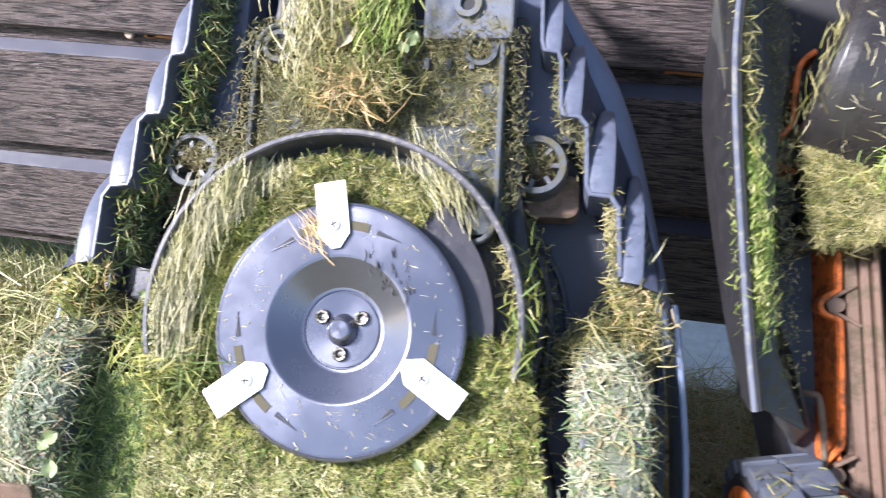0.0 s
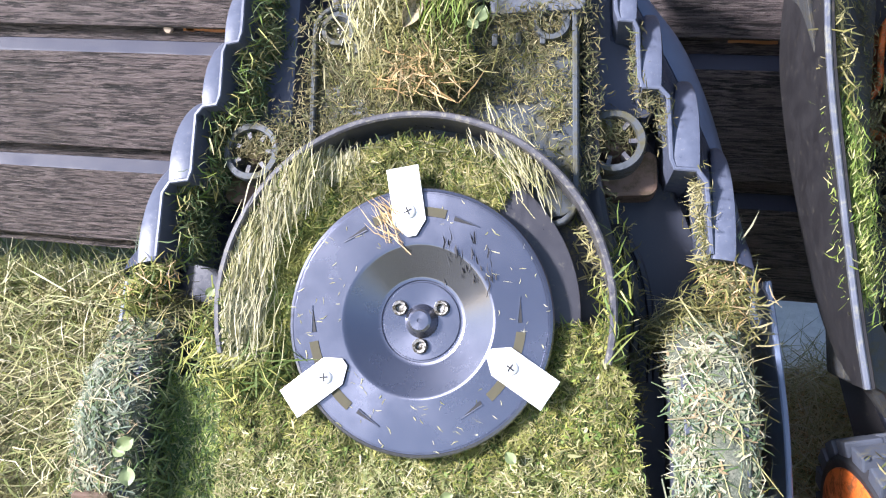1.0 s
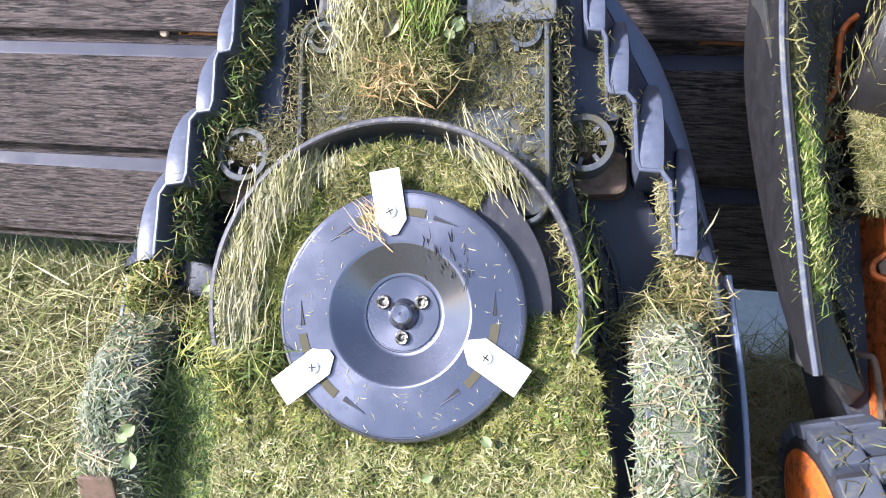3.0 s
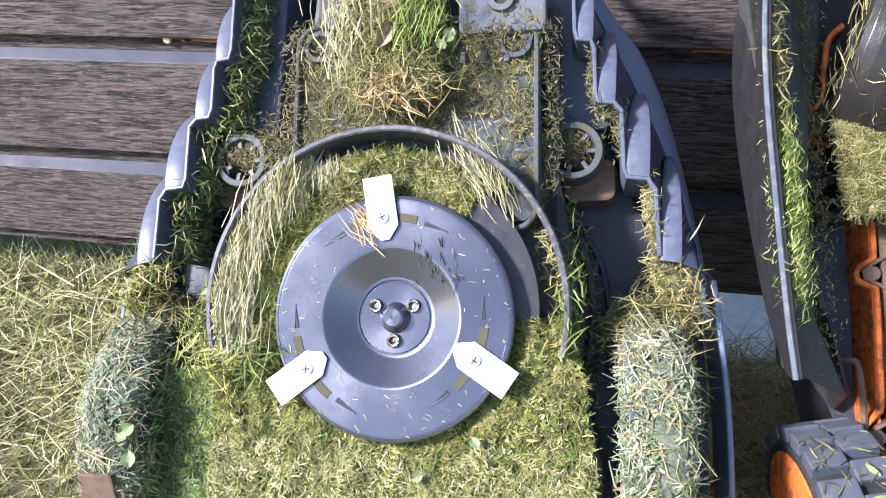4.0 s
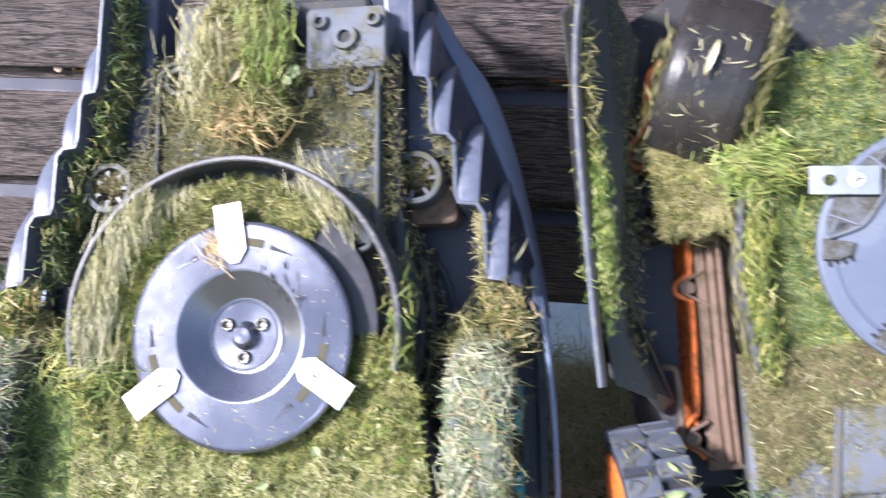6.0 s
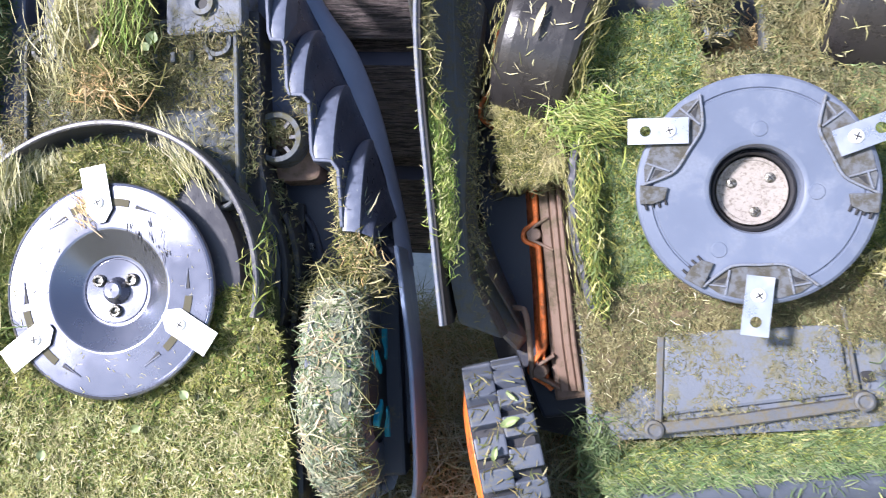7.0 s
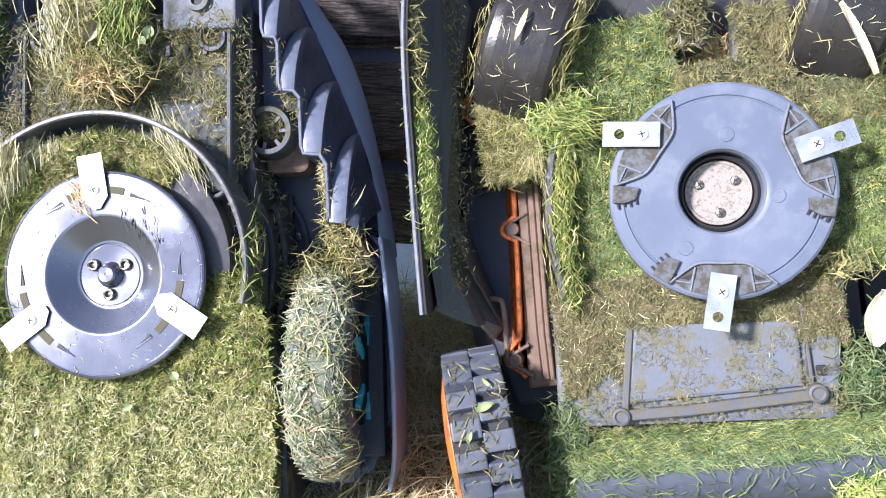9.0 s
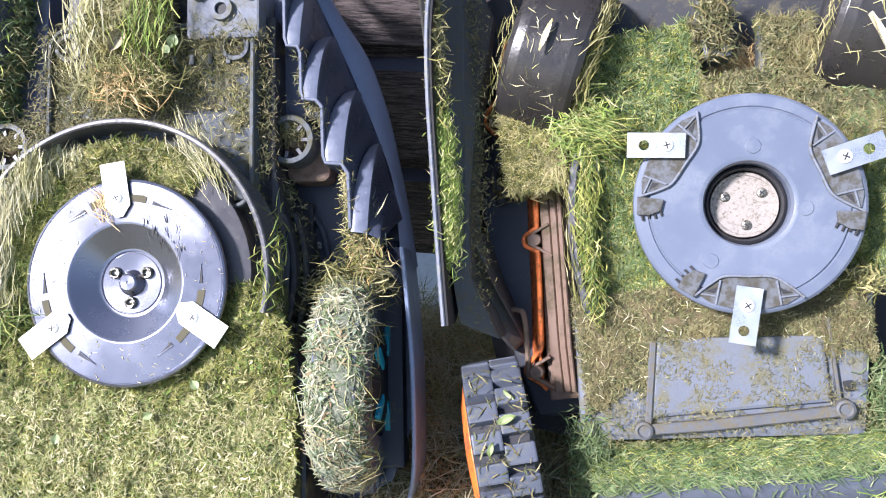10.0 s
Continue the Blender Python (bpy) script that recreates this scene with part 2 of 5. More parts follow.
def soften(bm, width, seg=2):
    edges = [e for e in bm.edges if len(e.link_faces) == 2 and e.calc_face_angle(0) > 0.6]
    bmesh.ops.bevel(bm, geom=edges, offset=width, segments=seg, profile=0.6, affect="EDGES", clamp_overlap=True)
    return bm


def prism(outline, z0, z1, bevel=0.0, bm=None):
    """An outline in x and y, from z0 up to z1 (numbers, or functions of x and y)."""
    own = bm is None
    bm = bm or bmesh.new()
    f0, f1 = (z if callable(z) else (lambda x, y, z=z: z) for z in (z0, z1))
    lo = [bm.verts.new((x, y, f0(x, y))) for x, y in outline]
    hi = [bm.verts.new((x, y, f1(x, y))) for x, y in outline]
    n = len(outline)
    bm.faces.new(hi)
    bm.faces.new(lo[::-1])
    for i in range(n):
        bm.faces.new((lo[i], lo[(i + 1) % n], hi[(i + 1) % n], hi[i]))
    if bevel and own:
        bmesh.ops.recalc_face_normals(bm, faces=bm.faces)
        soften(bm, bevel)
    return bm


def rect(x0, y0, x1, y1, r=0.0, n=4):
    if not r:
        return [(x0, y0), (x1, y0), (x1, y1), (x0, y1)]
    out = []
    for cx, cy, a in ((x1 - r, y0 + r, -90), (x1 - r, y1 - r, 0), (x0 + r, y1 - r, 90), (x0 + r, y0 + r, 180)):
        out += [(cx + r * math.cos(radians(a + 90 * i / n)), cy + r * math.sin(radians(a + 90 * i / n))) for i in range(n + 1)]
    return out


def arc_band(cx, cy, r0, r1, a0, a1, n=32):
    s = [radians(a0 + (a1 - a0) * i / n) for i in range(n + 1)]
    return [(cx + r1 * math.cos(a), cy + r1 * math.sin(a)) for a in s] + [(cx + r0 * math.cos(a), cy + r0 * math.sin(a)) for a in reversed(s)]


def lathe(profile, seg=64, m=None):
    """Turns a profile of (radius, height) round z."""
    bm = bmesh.new()
    rings = []
    dense = [profile[0]]
    for (r0, z0), (r1, z1) in zip(profile, profile[1:]):
        length = math.hypot(r1 - r0, z1 - z0)
        if length > 0.004:
            k = 0.0006 / length
            dense += [(r0 + (r1 - r0) * k, z0 + (z1 - z0) * k), (r1 - (r1 - r0) * k, z1 - (z1 - z0) * k)]
        dense.append((r1, z1))
    for r, z in dense:
        if r < 1e-6:
            rings.append([bm.verts.new((0, 0, z))])
        else:
            rings.append([bm.verts.new((r * math.cos(2 * math.pi * i / seg), r * math.sin(2 * math.pi * i / seg), z)) for i in range(seg)])
    for a, b in zip(rings, rings[1:]):
        for i in range(seg):
            j = (i + 1) % seg
            if len(a) == 1 and len(b) == 1:
                continue
            if len(a) == 1:
                bm.faces.new((a[0], b[i], b[j]))
            elif len(b) == 1:
                bm.faces.new((a[i], a[j], b[0]))
            else:
                bm.faces.new((a[i], a[j], b[j], b[i]))
    if m is not None:
        bm.transform(m)
    return bm


def loft(sections):
    """Closed sections with equal counts of points, skinned and capped."""
    bm = bmesh.new()
    rings = [[bm.verts.new(p) for p in s] for s in sections]
    n = len(rings[0])
    for a, b in zip(rings, rings[1:]):
        for i in range(n):
            bm.faces.new((a[i], a[(i + 1) % n], b[(i + 1) % n], b[i]))
    bm.faces.new(rings[0][::-1])
    bm.faces.new(rings[-1])
    return bm


def ribbon(path, width, depth):
    """A wall that follows a path of (x, y, top); width across it, depth below its top (a number, or one a point)."""
    secs = []
    n = len(path)
    for i, (x, y, z) in enumerate(path):
        a, b = path[max(i - 1, 0)], path[min(i + 1, n - 1)]
        t = Vector((b[0] - a[0], b[1] - a[1]))
        t = t.normalized() if t.length > 1e-9 else Vector((0, 1))
        w = (width[i] if isinstance(width, (list, tuple)) else width) / 2
        d = depth[i] if isinstance(depth, (list, tuple)) else depth
        nx, ny = -t.y * w, t.x * w
        c = min(w * 0.5, 0.0012)
        kx, ky = nx * (1 - c / w), ny * (1 - c / w)
        secs.append([(x + nx, y + ny, z - d), (x + nx, y + ny, z - c), (x + kx, y + ky, z), (x - kx, y - ky, z), (x - nx, y - ny, z - c), (x - nx, y - ny, z - d)])
    return loft(secs)


def smooth_path(pts, n=6):
    """Points of a soft curve through the given ones."""
    out = []
    P = [Vector(p) for p in pts]
    P = [2 * P[0] - P[1]] + P + [2 * P[-1] - P[-2]]
    for i in range(1, len(P) - 2):
        for k in range(n):
            t = k / n
            a, b, c, d = P[i - 1:i + 3]
            out.append(tuple(0.5 * (2 * b + (c - a) * t + (2 * a - 5 * b + 4 * c - d) * t * t + (3 * b - a - 3 * c + d) * t ** 3)))
    return out + [tuple(P[-2])]


def tube(pts, r, seg=8):
    bm = bmesh.new()
    P = [Vector(p) for p in pts]
    rings = []
    for i, p in enumerate(P):
        t = (P[min(i + 1, len(P) - 1)] - P[max(i - 1, 0)]).normalized()
        s = t.orthogonal().normalized() if i == 0 else (s - t * s.dot(t)).normalized()
        u = t.cross(s)
        rr = r[i] if isinstance(r, (list, tuple)) else r
        rings.append([bm.verts.new(p + rr * (math.cos(2 * math.pi * k / seg) * s + math.sin(2 * math.pi * k / seg) * u)) for k in range(seg)])
    for a, b in zip(rings, rings[1:]):
        for k in range(seg):
            bm.faces.new((a[k], a[(k + 1) % seg], b[(k + 1) % seg], b[k]))
    bm.faces.new(rings[0][::-1])
    bm.faces.new(rings[-1])
    return bm


def ripple(x, y, f=60.0, seed=0.0):
    return noise.noise(Vector((x * f, y * f, seed))) + 0.5 * noise.noise(Vector((x * f * 2.7, y * f * 2.7, seed + 5)))


def caked(name, box, inside, height, material, parent, step=0.004, rough=0.0025, seed=0.0, label="", drop=0.02):
    """A lumpy crust over the part of the box where inside(x, y) holds, its edge turned down."""
    x0, y0, x1, y1 = box
    nx, ny = int((x1 - x0) / step) + 1, int((y1 - y0) / step) + 1
    keep = {(i, j) for i in range(nx) for j in range(ny) if inside(x0 + (i + 0.5) * step, y0 + (j + 0.5) * step)}
    ids, verts, faces = {}, [], []

    def vert(i, j):
        if (i, j) not in ids:
            x, y = x0 + i * step, y0 + j * step
            edge = any(q not in keep for q in ((i, j), (i - 1, j), (i, j - 1), (i - 1, j - 1)))
            jx, jy = 0.3 * step * ripple(x, y, 150, 3), 0.3 * step * ripple(x, y, 150, 8)
            z = height(x, y) + rough * ripple(x, y, 75, seed) - (drop if edge else 0)
            ids[i, j] = len(verts)
            verts.append((x + jx, y + jy, z))
        return ids[i, j]

    for i, j in sorted(keep):
        faces.append((vert(i, j), vert(i + 1, j), vert(i + 1, j + 1), vert(i, j + 1)))
    me = bpy.data.meshes.new(name)
    me.from_pydata(verts, [], faces)
    return finish(name, me, material, parent, label)


RNG = np.random.default_rng(4)


def unit(v):
    return v / np.maximum(np.linalg.norm(v, axis=1, keepdims=True), 1e-9)


def strew(name, pos, nrm, material, size=(0.008, 0.018), width=(0.0007, 0.0015), tilt=(-8, 34), along=None, spread=180.0, bend=0.15, lift=0.0, m=None, label="", category="grass clippings"):
    """Grass clippings at the given places: thin bent blades of many lengths, as one object."""
    n = len(pos)
    r = RNG
    nrm = unit(nrm)
    ref = unit(np.cross(nrm, r.normal(size=(n, 3)))) if along is None else unit(np.asarray(along) - nrm * (nrm @ np.asarray(along))[:, None] if np.ndim(along) == 1 else along)
    a = np.radians(r.uniform(-spread, spread, n))[:, None]
    t = ref * np.cos(a) + np.cross(nrm, ref) * np.sin(a)
    e = np.radians(r.uniform(*tilt, n))[:, None]
    s = np.cross(nrm, t)
    d = t * np.cos(e) + nrm * np.sin(e)
    L = r.uniform(*size, n)[:, None]
    L *= np.where(r.random((n, 1)) < 0.12, 1.6, 1.0)
    w = r.uniform(*width, n)[:, None] / 2
    roll = np.radians(r.uniform(-50, 50, n))[:, None]
    s2 = s * np.cos(roll) + nrm * np.sin(roll)
    k = r.uniform(-bend, bend, (n, 1)) * L
    p0 = pos - d * L / 2 + nrm * lift
    p1 = pos + nrm * (lift + r.uniform(-0.1, 0.2, (n, 1)) * L * bend) + s * k
    p2 = pos + d * L / 2 + nrm * lift
    v = np.stack([p0 - s2 * w * 0.7, p0 + s2 * w * 0.7, p1 + s2 * w, p1 - s2 * w, p2], 1).reshape(-1, 3)
    b = np.arange(n) * 5
    idx = np.stack([b, b + 1, b + 2, b + 3, b + 3, b + 2, b + 4], 1).ravel()
    me = bpy.data.meshes.new(name)
    me.vertices.add(n * 5)
    me.vertices.foreach_set("co", v.astype(np.float32).ravel())
    me.loops.add(n * 7)
    me.loops.foreach_set("vertex_index", idx.astype(np.int32))
    me.polygons.add(n * 2)
    me.polygons.foreach_set("loop_start", (np.arange(n)[:, None] * 7 + [0, 4]).ravel().astype(np.int32))
    me.update(calc_edges=True)
    me.validate()
    ob = finish(name, me, material)
    if m is not None:
        ob.matrix_world = m
    return tagged(ob, label, category, kind="stuff")


def field(n, box, inside, height):
    """Random places over a crust."""
    x0, y0, x1, y1 = box
    out = []
    while len(out) < n:
        x, y = random.uniform(x0, x1), random.uniform(y0, y1)
        if inside(x, y):
            h = height(x, y)
            e = 0.002
            out.append((x, y, h, (h - height(x + e, y)) / e, (h - height(x, y + e)) / e))
    o = np.array(out)
    nn = np.stack([np.clip(o[:, 3], -1.5, 1.5), np.clip(o[:, 4], -1.5, 1.5), np.ones(n)], 1)
    return o[:, :3], nn


def along_line(n, pts, spread, nrm=(0, 0, 1)):
    """Random places round a line through points, with a normal that faces away from it on the camera's side."""
    P = np.array(pts, float)
    seg = np.linalg.norm(np.diff(P, axis=0), axis=1)
    k = RNG.choice(len(seg), n, p=seg / seg.sum())
    f = RNG.random((n, 1))
    off = RNG.normal(size=(n, 3)) * np.asarray(spread)
    return P[k] * (1 - f) + P[k + 1] * f + off, unit(np.asarray(nrm, float) + 25 * off)


def screw(parent, x, y, z, r=0.0045, mat=None, name="screw"):
    bm = lathe([(0, 0.0022), (r * 0.6, 0.0021), (r * 0.9, 0.0012), (r, 0.0), (r, -0.004)], 16)
    bm.transform(pose(x, y, z))
    ob = part(name, bm, mat or M_SCREW, parent, smooth=True)
    # A black cross stands in for the shade inside the slot.
    c = bmesh.new()
    prism(rect(-r * 0.55, -r * 0.1, r * 0.55, r * 0.1), 0.0012, 0.0024, bm=c)
    prism(rect(-r * 0.1, -r * 0.55, r * 0.1, r * 0.55), 0.0012, 0.00245, bm=c)
    c.transform(pose(x, y, z, 0, 0, 30 + 400 * x))
    part("cross_slot_shade", c, M_DARK, ob)
    return ob


# ---- fence and ground ----
FENCE_Y, PITCH = 0.9, 0.138
fence = tagged(new("wall_fence"), "weathered dark-stained horizontal board fence", "fence", kind="structure")


def board(z0, z1, x0=-3.0, x1=3.0, n=60):
    """One board: a set-back lower lip, a rough face and a chamfered top."""
    prof = [(0.0105, z0), (0.0095, z0 + 0.013), (0.0, z0 + 0.0175), (0.0, z1 - 0.0115), (0.0012, z1 - 0.0100), (0.0125, z1 + 0.0005), (0.026, z1 + 0.0005), (0.026, z0)]
    secs = []
    for i in range(n + 1):
        x = x0 + (x1 - x0) * i / n
        w = 0.0008 * noise.noise(Vector((x * 3, z0 * 9, 1)))
        secs.append([(x, FENCE_Y + y + w, z + w) for y, z in prof])
    return loft(secs)


for k in range(16):
    lo = 0.197 + (k - 1) * PITCH
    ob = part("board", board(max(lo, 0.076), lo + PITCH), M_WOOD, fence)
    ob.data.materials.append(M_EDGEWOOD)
    # Upward chamfers get the edge material with the sky's blue in its colour.
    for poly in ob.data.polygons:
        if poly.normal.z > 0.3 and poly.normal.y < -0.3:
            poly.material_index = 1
for x in (-1.4, 0.9, 2.4):
    part("post", prism(rect(x - 0.045, FENCE_Y + 0.028, x + 0.045, FENCE_Y + 0.118), -0.2, 2.3, 0.004), M_WOOD, fence, "square fence post behind the boards")
part("nail", lathe([(0, 0.003), (0.004, 0.0025), (0.0055, 0.0), (0.003, -0.01)], 12, pose(-0.337, FENCE_Y + 0.006, 0.349, 90)), M_NAIL, fence, "pale nail head", smooth=True)
for x, l in ((-0.295, 0.045), (0.236, 0.042), (-0.315, 0.012)):
    bm = bmesh.new()
    for i in range(9):
        px = x - l / 2 + l * i / 9
        prism(rect(px, -0.0022 + 0.0006 * math.sin(i * 7), px + l / 8, 0.0016 + 0.0008 * math.sin(i * 4)), 0.0, 0.0012, bm=bm)
    bm.transform(pose(0, FENCE_Y + 0.0085, 0.3485, 90))
    part("splinter", bm, M_RAWWOOD, fence, "raw orange wood where the edge has splintered")

# the ground: one sheet, with a paved strip under the fence
m, nt, b = nodes_of("dry_lawn_soil")
v = coords(nt)
f = noise_tex(nt, v, 60.0, 12, 0.75)
c = ramp(nt, f, [(0.3, (0.09, 0.075, 0.04)), (0.5, (0.20, 0.18, 0.09)), (0.7, (0.33, 0.30, 0.16))])
c = mixed(nt, ramp(nt, noise_tex(nt, v, 5.0), [(0.4, grey(0)), (0.65, grey(0.7))]), c, (0.13, 0.16, 0.05))
nt.links.new(c, b.inputs["Base Color"])
b.inputs["Roughness"].default_value = 0.95
bumped(nt, b, f, 0.8, 0.01)
M_SOIL = m
m, nt, b = nodes_of("pale_concrete")
v = coords(nt)
f = noise_tex(nt, v, 90.0, 12, 0.7)
c = ramp(nt, f, [(0.3, (0.55, 0.53, 0.49)), (0.7, (0.74, 0.71, 0.66))])
c = mixed(nt, ramp(nt, noise_tex(nt, v, 9.0), [(0.45, grey(0)), (0.7, grey(0.5))]), c, (0.45, 0.43, 0.37))
nt.links.new(c, b.inputs["Base Color"])
b.inputs["Roughness"].default_value = 0.9
bumped(nt, b, f, 0.4, 0.003)
M_CONCRETE = m
bm = bmesh.new()
bmesh.ops.create_grid(bm, x_segments=40, y_segments=40, size=150)
tagged(part("ground", bm, M_SOIL, None), "dry lawn with straw and some green grass", "ground", kind="structure")
paving = tagged(new("pavement"), "pale concrete paving strip running under the fence", "paving", kind="structure")
for i in range(0, 5):
    part("slab", prism(rect(i * 0.6 - 0.12 + 0.003, 0.885, i * 0.6 + 0.48 - 0.003, 1.485, 0.004, 2), -0.04, 0.004, 0.003), M_CONCRETE, paving)

# ---- mower with the steel disc ----
MA = pose(0.0015, 0.5691, 0.2516, 53.7) @ pose(0, 0, 0, 0, 0, 4.5)
mower = tagged(new("robot_mower"), "dark robot mower tipped up, its underside caked with cut grass", "robot mower", "tipped-up mowers")
mower.matrix_world = MA
AX = -0.007


def mirror(pts, s):
    return [(AX + s * (p[0] - AX), *p[1:]) for p in pts]


# outer shell, from its rim back to the top that leans on the fence
def shell_ring(z, k, y_hi, y_lo):
    half = [(0.0, y_hi), (0.075, y_hi - 0.008), (0.12, y_hi - 0.045), (0.157, 0.25), (0.193, 0.175), (0.216, 0.105), (0.230, 0.03), (0.235, -0.05), (0.235, -0.13), (0.215, y_lo + 0.03), (0.16, y_lo), (0.0, y_lo)]
    half = [(x * k, max(min(y, y_hi), y_lo)) for x, y in half]
    full = half + [(-x, y) for x, y in half[-2:0:-1]]
    return [(x + AX, y, z) for x, y in full]


bm = loft([shell_ring(-0.112, 1.0, 0.335, -0.215), shell_ring(-0.124, 0.985, 0.31, -0.20), shell_ring(-0.15, 0.84, 0.26, -0.17), shell_ring(-0.175, 0.62, 0.22, -0.14)])
part("top_shell", bm, M_SHELL, mower, "dark blue-grey plastic shell", smooth=True, angle=0.9)
for s in (1, -1):
    pts = [(0.226, 0.03, -0.05), (0.231, -0.02, -0.05), (0.235, -0.08, -0.052), (0.235, -0.16, -0.06), (0.226, -0.20, -0.09)]
    part("side_skirt", ribbon(mirror(smooth_path(pts), s), 0.004, 0.075), M_SHELLRIM, mower, "edge of the shell skirt, sky sheen in its blue-grey colour", smooth=True)

# gills: tongues that rise from each step of the inner edge and arch back to a tip, with hollow faces between them
TIPS = [(0.131, 0.286, -0.110), (0.1555, 0.2343, -0.1054), (0.1791, 0.1816, -0.1008), (0.1997, 0.1308, -0.0983), (0.220, 0.060, -0.095)]
LIPS = [((0.1295, 0.2045), (0.1415, 0.2040)), ((0.1436, 0.1575), (0.1570, 0.1575)), ((0.1633, 0.1030), (0.1802, 0.1010)), ((0.1870, 0.0420), (0.2010, 0.0400))]
GILLS = [((0.129, 0.201), (0.128, 0.300), (0.150, 0.345)), ((0.142, 0.152), (0.140, 0.205), (0.157, 0.242)), ((0.163, 0.103), (0.161, 0.158), (0.180, 0.192)), ((0.184, 0.045), (0.183, 0.108), (0.2, 0.14))]
EDGE_Z = -0.023


def arch(p, tip, u, swell=0.0):
    """A point on the quarter arch from a lip's end to a tip."""
    a = u * math.pi / 2
    out, up = 1 - math.cos(a), math.sin(a)
    return (p[0] + (tip[0] - p[0]) * out + swell * math.sin(2 * a), p[1] + (tip[1] - p[1]) * up, EDGE_Z + (tip[2] - EDGE_Z) * out)


def tongue(k, s, n=14):
    """The rounded ridge above a lip."""
    (a, b2), tip = LIPS[k], TIPS[k]
    secs = []
    for i in range(n + 1):
        u = 0.985 * i / n
        l, r = Vector(arch(a, tip, u)), Vector(arch(b2, tip, u, 0.002))
        l.x += 0.003 * u * (1 - u)
        mid = (l + r) / 2 + Vector((0.1, 0.25, 1)) * 0.05 * (r - l).length
        q0, q1 = l.lerp(mid, 0.5) + Vector((0, 0, 0.0006)), r.lerp(mid, 0.5) + Vector((0, 0, 0.0006))
        back = Vector((0.001, -0.001, -0.030 * (1 - u) - 0.006))
        secs.append(mirror([tuple(v2) for v2 in (l + back, l + Vector((-0.0006, 0, -0.002)), l, q0, mid, q1, r, r + Vector((0.0006, 0, -0.002)), r + back)], s))
    return loft(secs)


def face(k, s, n=12):
    """The hollow side between one tongue and the next."""
    b2, tip, nxt = LIPS[k][1], TIPS[k], TIPS[k + 1]
    low = LIPS[k + 1][0] if k + 1 < len(LIPS) else (0.212, 0.030)
    p = [arch(b2, tip, 1 - i / n, 0.002) for i in range(n + 1)] + [(b2[0] + (low[0] - b2[0]) * min(1, 2.2 * i / n), b2[1] + (low[1] - b2[1]) * i / n, EDGE_Z) for i in range(1, n + 1)]
    m = len(p)
    secs = []
    for i, (x, y, z) in enumerate(p):
        f = i / (m - 1)
        q = [tip[j] + (nxt[j] - tip[j]) * f for j in range(3)]
        row = []
        for g in range(7):
            h = g / 6
            sag = 0.010 * math.sin(math.pi * h) * f
            row.append((x + (q[0] - x) * h ** 0.9 - sag * 0.15, y + (q[1] - y) * h, z + (q[2] - z) * h ** 1.7 - sag * 0.2 - 0.0012))
        row += [(a2, b3, c2 - 0.006) for a2, b3, c2 in reversed(row)]
        secs.append(mirror(row, s))
    return loft(secs)


